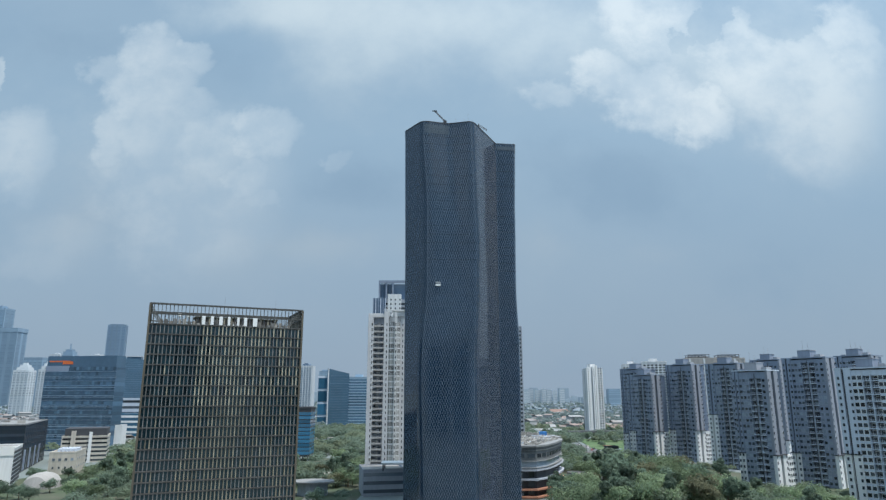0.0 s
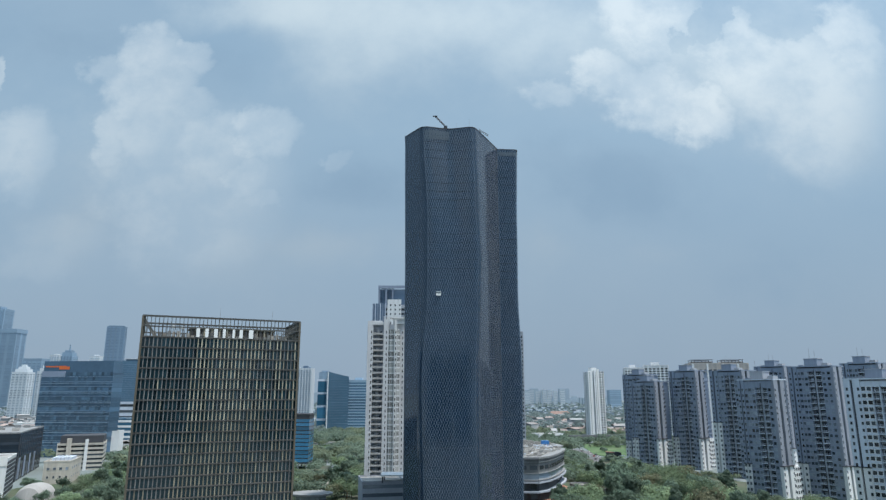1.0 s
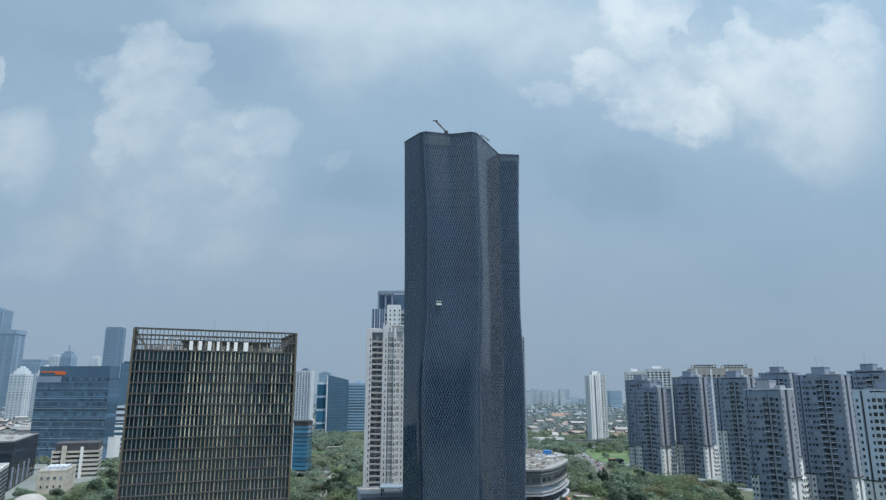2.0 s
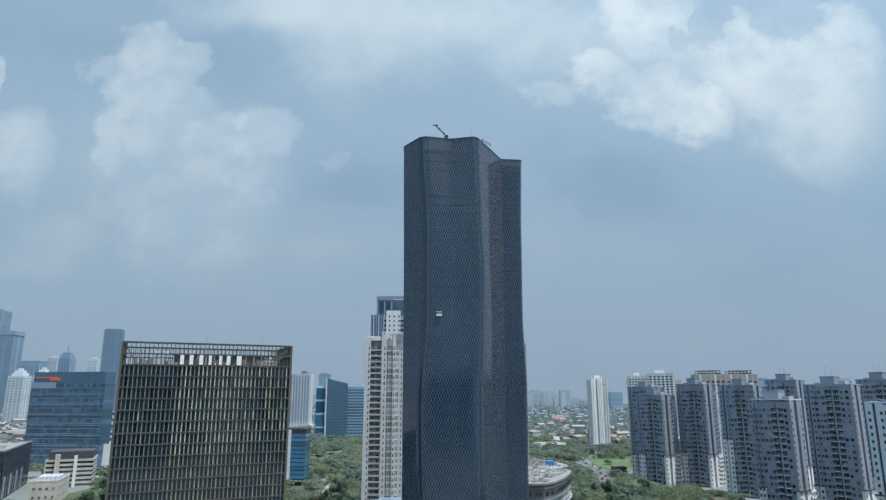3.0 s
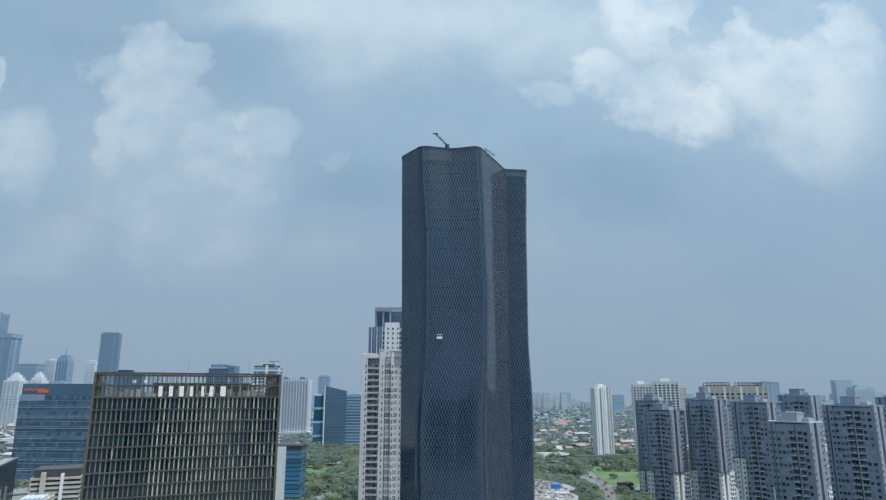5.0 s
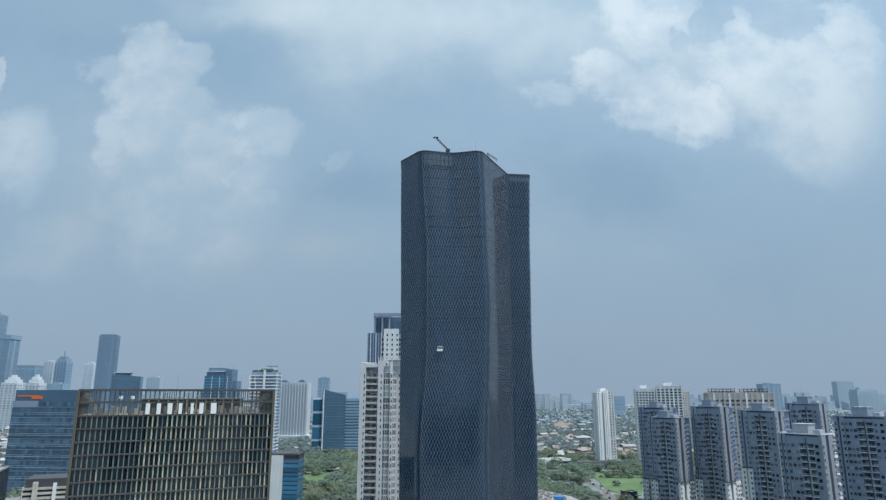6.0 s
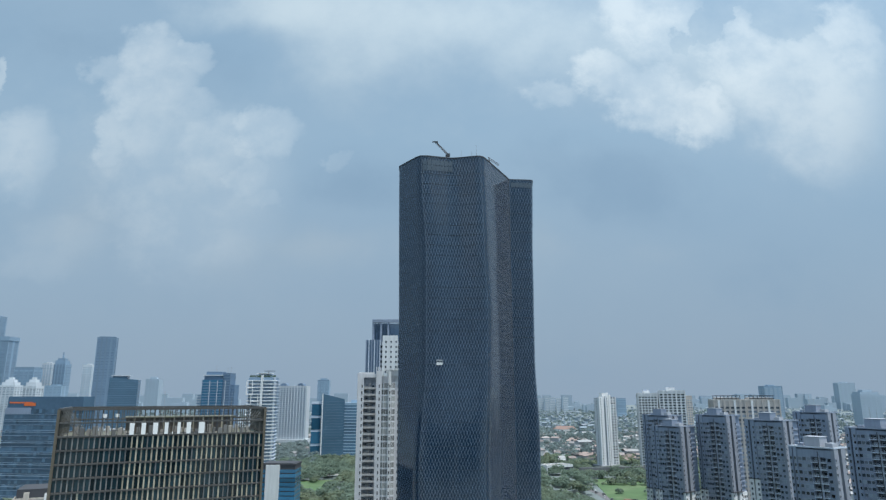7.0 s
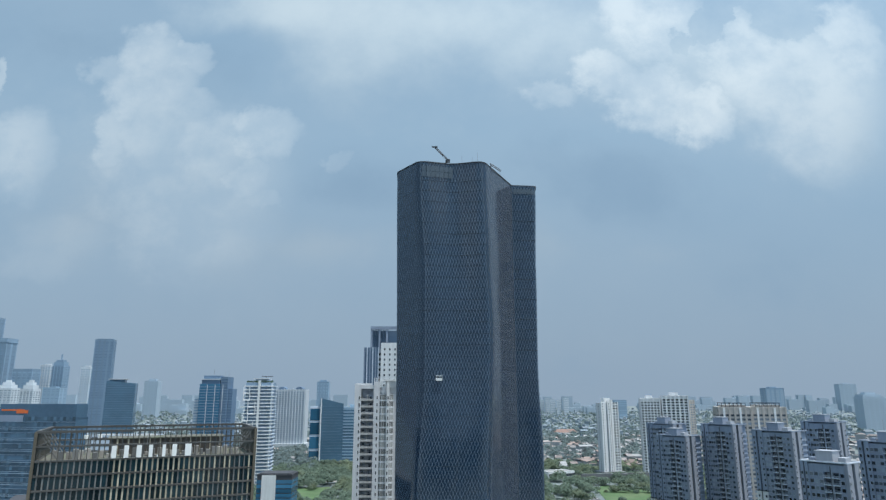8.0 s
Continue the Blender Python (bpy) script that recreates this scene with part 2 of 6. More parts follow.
M_STEEL = material("galvanised steel", (0.35, 0.36, 0.37), 0.45, 0.7, 0.2, 0.5, 4.0)
M_DARK_STEEL = material("dark steel", (0.05, 0.058, 0.07), 0.6, 0.1, 0.2, 0.5, 4.0)
M_ROOF = material("roof slab", (0.30, 0.30, 0.29), 0.9, 0, 0.3, 0.12, 1.5, alt=(0.20, 0.20, 0.19))
M_BLACK_GLASS = glass_wall("blue-black glass", (0.072, 0.135, 0.205), 0.07, 0.03, rand=0.7)
M_BLUE_PANES = glass_wall("blue office panes", (0.075, 0.14, 0.205), 0.08, 0.02, rand=0.9)
M_BLUE_GLASS = glass_wall("blue glass", (0.035, 0.12, 0.20), 0.07, 0.02, rand=0.8)
M_TEAL_GLASS = glass_wall("teal glass", (0.085, 0.165, 0.24), 0.10, 0.02, rand=0.5)
M_RIBBON = glass_wall("bright blue ribbon glass", (0.05, 0.17, 0.29), 0.08, 0.02, rand=0.8)
# the M_FAR and skyline tones hold painted haze: paler, bluer base colours
M_FAR_BLUE = material("haze-blue cladding", (0.29, 0.40, 0.50), 0.6, 0, 0.12, 0.03, 0.4, rand=0.25)
M_FAR_DARK = material("haze-toned slate cladding", (0.12, 0.19, 0.28), 0.5, 0, 0.12, 0.03, 0.4, rand=0.25)
M_FAR_MID = material("haze-blue glazing", (0.23, 0.325, 0.42), 0.4, 0, 0.12, 0.03, 0.4, rand=0.3)
M_FAR_SLATE = material("haze-toned slate glazing", (0.17, 0.25, 0.335), 0.4, 0, 0.12, 0.03, 0.4, rand=0.3)
M_FAR_PALE = material("haze-paled concrete", (0.54, 0.58, 0.61), 0.8, 0, 0.12, 0.03, 0.4, rand=0.2)
M_SKYLINE = material("haze-toned skyline concrete", (0.36, 0.44, 0.51), 0.9, 0, 0.06, 0.02, 0.2, island=0.15)
M_CROWN_ROOF = material("dark roof deck", (0.12, 0.12, 0.10), 0.9, 0, 0.3, 0.2, 2.0, alt=(0.12, 0.14, 0.09))
M_RED_TILES = material("red-brown tiles", (0.26, 0.18, 0.155), 0.9, 0, 0.2, 0.05, 1.0)
M_HALL_GLASS = glass_wall("hall glass", (0.018, 0.03, 0.045), 0.09, 0.03, rand=0.8)
# copies of the house colours with haze painted in
M_HOUSE_HAZE = material("haze-toned house walls", (0.24, 0.30, 0.345), 0.9, 0, 0.12, 0.02, 0.3, island=0.4)
M_ROOF_HAZE = material("haze-toned house roofs", (0.205, 0.235, 0.265), 0.9, 0, 0.15, 0.01, 0.2, island=0.35, alt=(0.215, 0.265, 0.305), alt_at=0.44)
# skyline glazing, haze mixed into its colour
M_SKYLINE_PANE = material("haze-toned skyline glazing", (0.33, 0.41, 0.475), 0.7, 0, 0.06, 0.02, 0.2)
M_LEDGE = material("cast ledge", (0.235, 0.245, 0.25), 0.85, 0, 0.25, 0.1, 2.0, streak=0.3)
M_SAND = material("sandy cream render", (0.54, 0.50, 0.44), 0.85, 0, 0.2, 0.1, 2.0, streak=0.3)
M_LEDGE_PALE = material("stained pale concrete", (0.46, 0.46, 0.45), 0.85, 0, 0.2, 0.1, 2.0, streak=0.3)
M_CLUTTER = material("dusty roof clutter", (0.34, 0.33, 0.31), 0.85, 0, 0.3, 0.2, 2.0, rand=0.8)
M_ORANGE = material("orange sign paint", (0.75, 0.16, 0.04), 0.6, 0, 0.1, 0.5, 4.0)
M_SIGN = material("white sign face", (0.80, 0.80, 0.78), 0.5, 0, 0.06, 0.5, 4.0)
M_TERRA = material("terracotta band", (0.42, 0.20, 0.13), 0.8, 0, 0.2, 0.2, 2.0)
M_BLUE_TARP = material("blue sheet", (0.05, 0.22, 0.55), 0.6, 0, 0.2, 0.5, 4.0)
M_TENT = material("grey tent cloth", (0.33, 0.325, 0.315), 0.85, 0, 0.12, 0.2, 2.0, bump=0.2, streak=0.15)
# ground colour is paled and blued in place of haze over the city
M_GROUND = material("city ground", (0.155, 0.19, 0.19), 0.95, 0, 0.3, 0.012, 0.2, alt=(0.20, 0.225, 0.235), alt_at=0.57)
M_LAWN = material("rough grass", (0.075, 0.135, 0.055), 0.95, 0, 0.4, 0.06, 0.9, alt=(0.10, 0.15, 0.07))
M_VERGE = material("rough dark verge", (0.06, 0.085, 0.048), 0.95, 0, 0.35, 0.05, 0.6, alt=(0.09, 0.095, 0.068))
M_CONCRETE = material("weathered concrete", (0.165, 0.175, 0.18), 0.85, 0, 0.2, 0.1, 2.0, streak=0.3)
M_ROAD = material("asphalt", (0.13, 0.13, 0.135), 0.9, 0, 0.25, 0.05, 1.0)
M_PAVE = material("pale paving", (0.33, 0.31, 0.28), 0.9, 0, 0.25, 0.05, 1.0)
M_BARK = material("bark", (0.10, 0.075, 0.05), 0.95, 0, 0.3, 1.0, 8.0)
# leaf colours are lifted and greyed, with haze painted into them
M_LEAF = material("broad leaves", (0.19, 0.262, 0.16), 0.8, 0, 0.3, 0.10, 1.2, rand=0.7, island=0.5, spec=0.2, alt=(0.21, 0.265, 0.165))
M_LEAF_DARK = material("dark leaves", (0.15, 0.212, 0.16), 0.85, 0, 0.3, 0.10, 1.2, rand=0.7, island=0.5, spec=0.15)
M_LEAF_DRY = material("yellow-brown leaves", (0.19, 0.20, 0.13), 0.85, 0, 0.3, 0.10, 1.2, rand=0.6, island=0.6, spec=0.15)
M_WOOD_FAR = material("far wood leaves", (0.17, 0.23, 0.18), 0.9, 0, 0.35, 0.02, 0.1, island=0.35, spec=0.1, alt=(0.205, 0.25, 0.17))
# grove leaf colour blued and paled to stand in for haze
M_WOOD_HAZE = material("haze-toned grove leaves", (0.19, 0.245, 0.245), 0.9, 0, 0.2, 0.01, 0.1, island=0.2, spec=0.1)
M_HOUSE_WALL = material("house walls", (0.31, 0.325, 0.335), 0.9, 0, 0.2, 0.02, 0.3, island=0.6)
M_HOUSE_ROOF = material("house roofs", (0.27, 0.215, 0.195), 0.9, 0, 0.3, 0.01, 0.2, island=0.6, alt=(0.29, 0.30, 0.305), alt_at=0.47)
M_CAR_WHITE = material("white car paint", (0.7, 0.7, 0.7), 0.3, 0, 0.05, 0.5, 4.0)
M_CAR_DARK = material("dark car paint", (0.05, 0.055, 0.06), 0.3, 0, 0.05, 0.5, 4.0)
M_CAR_RED = material("red car paint", (0.4, 0.03, 0.03), 0.3, 0, 0.05, 0.5, 4.0)
M_TYRE = material("tyre rubber", (0.02, 0.02, 0.02), 0.9, 0, 0.1, 2.0, 10.0)


for m_ in (M_LEAF, M_LEAF_DARK, M_LEAF_DRY, M_WOOD_FAR, M_WOOD_HAZE):
    # thin leaves let part of the daylight through
    nt_ = m_.node_tree
    b_ = nt_.nodes["Principled BSDF"]
    tr_ = nt_.nodes.new("ShaderNodeBsdfTranslucent")
    mx_ = nt_.nodes.new("ShaderNodeMixShader")
    mx_.inputs[0].default_value = 0.5
    nt_.links.new(b_.inputs["Base Color"].links[0].from_socket, tr_.inputs["Color"])
    nt_.links.new(b_.outputs[0], mx_.inputs[1])
    nt_.links.new(tr_.outputs[0], mx_.inputs[2])
    nt_.links.new(mx_.outputs[0], nt_.nodes["Material Output"].inputs["Surface"])


# ---- mesh helpers ----
class Shape:
    """Gathers boxes, prisms and quads, each with a material slot."""

    def __init__(self):
        self.v, self.f, self.m = [], [], []

    def quad(self, a, b, c, d, slot=0):
        n = len(self.v)
        self.v += [a, b, c, d]
        self.f.append((n, n + 1, n + 2, n + 3))
        self.m.append(slot)

    def box(self, x0, x1, y0, y1, z0, z1, slot=0):
        n = len(self.v)
        self.v += [(x0, y0, z0), (x1, y0, z0), (x1, y1, z0), (x0, y1, z0), (x0, y0, z1), (x1, y0, z1), (x1, y1, z1), (x0, y1, z1)]
        for q in ((0, 3, 2, 1), (4, 5, 6, 7), (0, 1, 5, 4), (1, 2, 6, 5), (2, 3, 7, 6), (3, 0, 4, 7)):
            self.f.append(tuple(n + i for i in q))
            self.m.append(slot)
        return self

    def prism(self, outline, z0, z1, slot=0, top=None):
        """An upright prism over a plan outline (anticlockwise); top: the outline at z1, if it differs."""
        k, n = len(outline), len(self.v)
        self.v += [(x, y, z0) for x, y in outline] + [(x, y, z1) for x, y in (top or outline)]
        self.f.append(tuple(n + i for i in reversed(range(k))))
        self.f.append(tuple(n + k + i for i in range(k)))
        self.m += [slot, slot]
        for i in range(k):
            j = (i + 1) % k
            self.f.append((n + i, n + j, n + k + j, n + k + i))
            self.m.append(slot)
        return self

    def bar(self, a, b, r, sides=5, slot=0, r2=None):
        a, b = Vector(a), Vector(b)
        d = (b - a).normalized()
        u = d.orthogonal().normalized()
        w = d.cross(u)
        n = len(self.v)
        for p, rad in ((a, r), (b, r if r2 is None else r2)):
            for i in range(sides):
                an = 2 * math.pi * i / sides
                self.v.append(tuple(p + (u * math.cos(an) + w * math.sin(an)) * rad))
        self.f.append(tuple(n + i for i in reversed(range(sides))))
        self.f.append(tuple(n + sides + i for i in range(sides)))
        self.m += [slot, slot]
        for i in range(sides):
            j = (i + 1) % sides
            self.f.append((n + i, n + j, n + sides + j, n + sides + i))
            self.m.append(slot)
        return self

    def mesh(self, name, mats):
        me = bpy.data.meshes.new(name)
        me.from_pydata(self.v, [], self.f)
        for m in mats if isinstance(mats, (list, tuple)) else [mats]:
            me.materials.append(m)
        me.polygons.foreach_set("material_index", self.m)
        me.update()
        return me


def part(name, shape, mats, parent=None, label="", kind=""):
    ob = new(name, shape if isinstance(shape, bpy.types.Mesh) else shape.mesh(name, mats))
    ob.parent = parent
    return tagged(ob, label, kind=kind)


def thing(name, label, category, m=None, group="", kind=""):
    ob = new(name)
    if m is not None:
        ob.matrix_basis = m
    return tagged(ob, label, category, group, kind)


OCCUPIED = []      # plan discs kept free of trees and houses: x, y, radius


def front(xl, yl, xr, yr, d):
    """The pose and width of a building whose front runs from (xl, yl) to (xr, yr); local y points to its back."""
    w, an = math.hypot(xr - xl, yr - yl), math.atan2(yr - yl, xr - xl)
    cx, cy = (xl + xr) / 2 - math.sin(an) * d / 2, (yl + yr) / 2 + math.cos(an) * d / 2
    OCCUPIED.append((cx, cy, math.hypot(w, d) / 2 + 3))
    return pose(cx, cy, 0, 0, 0, math.degrees(an)), w


def grid_pieces(name, mesh, places, parent, mats, cap=300, label=""):
    """The first cap places become objects on one mesh; the rest are joined into one."""
    for p in places[:cap]:
        ob = new(name, mesh)
        ob.parent = parent
        ob.matrix_basis = p
        if label:
            ob["label"] = label
    rest = places[cap:]
    if rest:
        s = Shape()
        vs = [v.co.copy() for v in mesh.vertices]
        fs = [(tuple(f.vertices), f.material_index) for f in mesh.polygons]
        for p in rest:
            n = len(s.v)
            s.v += [tuple(p @ c) for c in vs]
            for f, mi in fs:
                s.f.append(tuple(n + i for i in f))
                s.m.append(mi)
        part(name + "s_beyond", s, mats, parent, kind="stuff")


def window_mesh(w, h, sill=0.08):
    """A framed window against a wall at y = 0, looking to -y: one piece, its pane set back in the frame."""
    s = Shape()
    a, f = w / 2, sill
    rings = [(a + f, -f, h + f, 0.02), (a + f, -f, h + f, -0.14), (a, 0, h, -0.14), (a, 0, h, -0.05)]
    for x, z0, z1, y in rings:
        s.v += [(-x, y, z0), (x, y, z0), (x, y, z1), (-x, y, z1)]
    for k in range(3):
        for i in range(4):
            j = (i + 1) % 4
            s.f.append((k * 4 + i, k * 4 + j, k * 4 + 4 + j, k * 4 + 4 + i))
            s.m.append(0)
    s.f.append((12, 13, 14, 15))
    s.m.append(1)
    return s


# ---- ground ----
g = Shape()
for i in range(-8, 8):
    for j in range(-2, 8):
        g.quad((i * 800, j * 800, 0), (i * 800 + 800, j * 800, 0), (i * 800 + 800, j * 800 + 800, 0), (i * 800, j * 800 + 800, 0))
me = g.mesh("ground", M_GROUND)
bm = bmesh.new()
bm.from_mesh(me)
bmesh.ops.remove_doubles(bm, verts=bm.verts, dist=0.01)
bm.to_mesh(me)
bm.free()
tagged(new("ground", me), "green and grey city ground reaching the horizon", "ground", kind="structure")


def sheet(name, outline, z, mat, label, thick=0.2):
    ob = new(name, Shape().prism(outline, z - thick, z, 0).mesh(name, mat))
    return tagged(ob, label, name, kind="structure")


def ribbon(points, half, z, mat, name, label):
    """A road surface along a smooth line of plan points."""
    pts = [Vector((*p, 0)) for p in points]
    fine = []
    for i in range(len(pts) - 1):
        a, b, c, d = pts[max(i - 1, 0)], pts[i], pts[i + 1], pts[min(i + 2, len(pts) - 1)]
        for k in range(8):
            t = k / 8
            fine.append(0.5 * ((2 * b) + (c - a) * t + (2 * a - 5 * b + 4 * c - d) * t * t + (3 * b - a - 3 * c + d) * t ** 3))
    fine.append(pts[-1])
    lefts, rights = [], []
    for i, p in enumerate(fine):
        d = (fine[min(i + 1, len(fine) - 1)] - fine[max(i - 1, 0)]).normalized()
        n = Vector((-d.y, d.x, 0))
        lefts.append(p + n * half)
        rights.append(p - n * half)
    s = Shape()
    for i in range(len(fine) - 1):
        a, b, c, d = rights[i], rights[i + 1], lefts[i + 1], lefts[i]
        s.quad((a.x, a.y, z), (b.x, b.y, z), (c.x, c.y, z), (d.x, d.y, z))
        s.quad((a.x, a.y, 0), (b.x, b.y, 0), (b.x, b.y, z), (a.x, a.y, z))
        s.quad((d.x, d.y, z), (c.x, c.y, z), (c.x, c.y, 0), (d.x, d.y, 0))
    for p in fine[::2]:
        OCCUPIED.append((p.x, p.y, half + (3.5 if p.y > 440 else -2.5)))
    tagged(new(name, s.mesh(name, mat)), label, name, kind="structure")
    return fine


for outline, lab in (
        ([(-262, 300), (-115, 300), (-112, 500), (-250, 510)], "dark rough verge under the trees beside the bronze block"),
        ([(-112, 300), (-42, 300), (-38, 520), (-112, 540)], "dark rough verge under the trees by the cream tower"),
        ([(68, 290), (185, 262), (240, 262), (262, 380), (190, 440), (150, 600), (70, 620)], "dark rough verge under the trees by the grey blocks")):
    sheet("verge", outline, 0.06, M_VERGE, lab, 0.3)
lawns = [
    ([(140, 624.2), (154, 581.5), (178, 640.2), (196, 682.9), (200, 736.2), (168, 759.7), (150, 736.2), (146, 682.9)], "bright green grass field below a white apartment tower"),
    ([(-150, 650.9), (-118, 640.2), (-104, 682.9), (-116, 746.9), (-150, 736.2)], "pale green clearing among the woods"),
]
for outline, label in lawns:
    sheet("lawn", outline, 0.3, M_LAWN, label, 0.5)
    cx, cy = sum(p[0] for p in outline) / len(outline), sum(p[1] for p in outline) / len(outline)
    OCCUPIED.append((cx, cy, 22))
    for p in outline:
        OCCUPIED.append(((p[0] * 2 + cx) / 3, (p[1] * 2 + cy) / 3, 7))
road_line = ribbon([(66, 279.6), (84, 352.1), (98, 426.8), (116, 501.5), (132, 576.2), (139, 629.5), (133, 682.9), (112, 746.9), (104, 853.6)], 3.8, 0.15, M_ROAD, "road", "curving grey asphalt road between trees")
ribbon([(132, 581.5), (118, 624.2), (95, 645.5), (70, 650.9)], 4.0, 0.12, M_ROAD, "road", "side road joining the curving road")
ribbon([(150, 368.1), (128, 346.8), (112, 320.1), (104, 288.1)], 1.7, 0.14, M_PAVE, "pavement", "pale paved drive below the grey apartment blocks")
ribbon([(-64, 320.1), (-70, 384.1), (-78, 458.8), (-84, 533.5)], 3.0, 0.12, M_PAVE, "pavement", "pale paved drive between trees")
ribbon([(-200, 768.2), (-150, 778.9), (-100, 794.9), (-60, 789.6)], 3.0, 0.12, M_PAVE, "pavement", "pale track through the woods")

# ---- the dark lattice tower ----
TOWER_H = 175.0
OCCUPIED += [(58, 422, 26), (10, 306, 38), (44, 348, 17), (54, 368, 15), (56, 386, 17), (72.5, 363, 8)]


def curve_at(keys, z):
    """Smooth interpolation through (height, value) pairs."""
    for (z0, a), (z1, b) in zip(keys, keys[1:]):
        if z <= z1:
            t = max(0.0, min(1.0, (z - z0) / (z1 - z0)))
            t = t * t * (3 - 2 * t)
            return a + (b - a) * t
    return keys[-1][1]


def tower_corners(z):
    """Plan corners with their rounding, at height z: (x, y, radius)."""
    bx = curve_at([(0, -8.0), (60, -9.4), (98, -7.0), (130, -7.0), (175, -9.2)], z)
    c_x = curve_at([(0, 14.5), (60, 14.2), (95, 15.6), (115, 16.2), (141, 15.1), (175, 14.2)], z)
    vy = curve_at([(0, 278.6), (70, 278.6), (105, 281.4), (175, 283.0)], z)
    rx = curve_at([(0, 35.8), (70, 36.6), (100, 35.6), (140, 36.0), (175, 36.8)], z)
    lx = curve_at([(0, -17.0), (100, -17.3), (175, -18.0)], z)
    return [(lx, 292.0, 0.4), (bx, 279.4, 3.2), ((bx + c_x) / 2 + 0.6, vy, 3.0), (c_x, 279.8, 3.2), (27.2, 307.6, 0.3),
            (rx * 1.0098, 308.6, 1.4), (rx + 2.3, 325.0, 3.0), (24.0, 337.0, 3.0), (-4.0, 333.0, 3.0), (lx - 1.0, 316.0, 3.0)]


def tower_section(z):
    cs = tower_corners(z)
    out = []
    for i, (x, y, r) in enumerate(cs):
        p, a, b = Vector((x, y)), Vector(cs[i - 1][:2]), Vector(cs[(i + 1) % len(cs)][:2])
        p0, p1 = p + (a - p).normalized() * r, p + (b - p).normalized() * r
        for k in range(5):
            t = k / 4
            out.append(p0 * (1 - t) ** 2 + p * 2 * t * (1 - t) + p1 * t * t)
    return out


def resample(poly, i0, i1, n):
    """n + 1 even points along the outline from corner i0 to corner i1 (middle of each rounding)."""
    idx = [k % len(poly) for k in range(i0 * 5 + 2, i1 * 5 + 3)]
    pts = [poly[k] for k in idx]
    ln = [0.0]
    for a, b in zip(pts, pts[1:]):
        ln.append(ln[-1] + (b - a).length)
    out, j = [], 0
    for k in range(n + 1):
        s = ln[-1] * k / n
        while j < len(ln) - 2 and ln[j + 1] < s:
            j += 1
        t = (s - ln[j]) / max(ln[j + 1] - ln[j], 1e-6)
        out.append(pts[j].lerp(pts[j + 1], t))
    return out


tower = thing("office_tower", "tall dark blue-grey glass tower with folded sides and a diamond lattice", "skyscraper", pose(0, 0, 0))
FACES = [(0, 1, 24), (1, 3, 42), (3, 4, 46), (4, 5, 16), (5, 6, 10), (6, 7, 8), (7, 8, 8), (8, 9, 8), (9, 10, 10)]
FLOOR = 3.95
levels = [k * FLOOR / 2 for k in range(int(TOWER_H / FLOOR) * 2 + 1)]
levels[-1] = TOWER_H
sections = {z: tower_section(z) for z in levels}
lattice_z = [0.0]
while lattice_z[-1] < TOWER_H - 1.8:
    lattice_z.append(lattice_z[-1] + 1.08 + 0.46 * min(lattice_z[-1] / 150.0, 1.0))
lattice_z.append(TOWER_H)
lattice_sections = [tower_section(z) for z in lattice_z]
for fi, (c0, c1, n) in enumerate(FACES):
    s = Shape()
    rows = [resample(sections[z], c0, c1, n) for z in levels]
    k = n + 1
    s.v = [(p.x, p.y, z) for z, row in zip(levels, rows) for p in row]
    for a in range(len(levels) - 1):
        for b in range(n):
            s.f.append((a * k + b, a * k + b + 1, (a + 1) * k + b + 1, (a + 1) * k + b))
            s.m.append(0)
    ob = part("glass_wall", s, M_TOWER_GLASS, tower)
    for p in ob.data.polygons:
        p.use_smooth = True
    if fi > 5:
        continue
    # zigzag rods: neighbours mirror each other and close the diamonds
    lat = Shape()
    lat_rows = [resample(sec, c0, c1, n) for sec in lattice_sections]
    for b in range(n + 1):
        pts = []
        for a, (z, row) in enumerate(zip(lattice_z, lat_rows)):
            side = 0.47 if (a + b) % 2 else -0.47
            f = min(max(b + side, 0), n)
            i = min(int(f), n - 1)
            q = row[i].lerp(row[i + 1], f - i)
            tang = (row[min(i + 1, n)] - row[i]).normalized()
            nor = Vector((tang.y, -tang.x))
            pts.append((q, tang, nor, z))
        for (q0, t0, n0, z0), (q1, t1, n1, z1) in zip(pts, pts[1:]):
            h, pr = (0.06 + 0.035 * min(z0 / 150.0, 1.0), 0.10) if fi in (1, 3) else (0.035, 0.045) if fi == 2 else (0.04, 0.05)
            m0, m1 = q0 + n0 * pr, q1 + n1 * pr
            a0, a1, b0, b1 = q0 - t0 * h, q1 - t1 * h, q0 + t0 * h, q1 + t1 * h
            lat.quad((a0.x, a0.y, z0), (m0.x, m0.y, z0), (m1.x, m1.y, z1), (a1.x, a1.y, z1))
            lat.quad((m0.x, m0.y, z0), (b0.x, b0.y, z0), (b1.x, b1.y, z1), (m1.x, m1.y, z1))
    part("lattice", lat, M_LATTICE_SIDE if fi == 2 else M_LATTICE, tower, "slim grey metal diamond lattice", "stuff")
    # a dark spandrel round every floor
    for a in range(3, len(levels) - 2, 2):
        sp = Shape()
        z = levels[a]
        hs_ = (0.13 if z > 105 else 0.05) if fi in (1, 3) else 0.04
        row = rows[a]
        for b in range(n):
            p, q = row[b], row[b + 1]
            t_ = (q - p).normalized()
            o = Vector((t_.y, -t_.x)) * 0.05
            p, q = p + o, q + o
            sp.quad((p.x, p.y, z - hs_), (q.x, q.y, z - hs_), (q.x, q.y, z + hs_), (p.x, p.y, z + hs_))
        part("spandrel", sp, M_SPANDREL, tower)
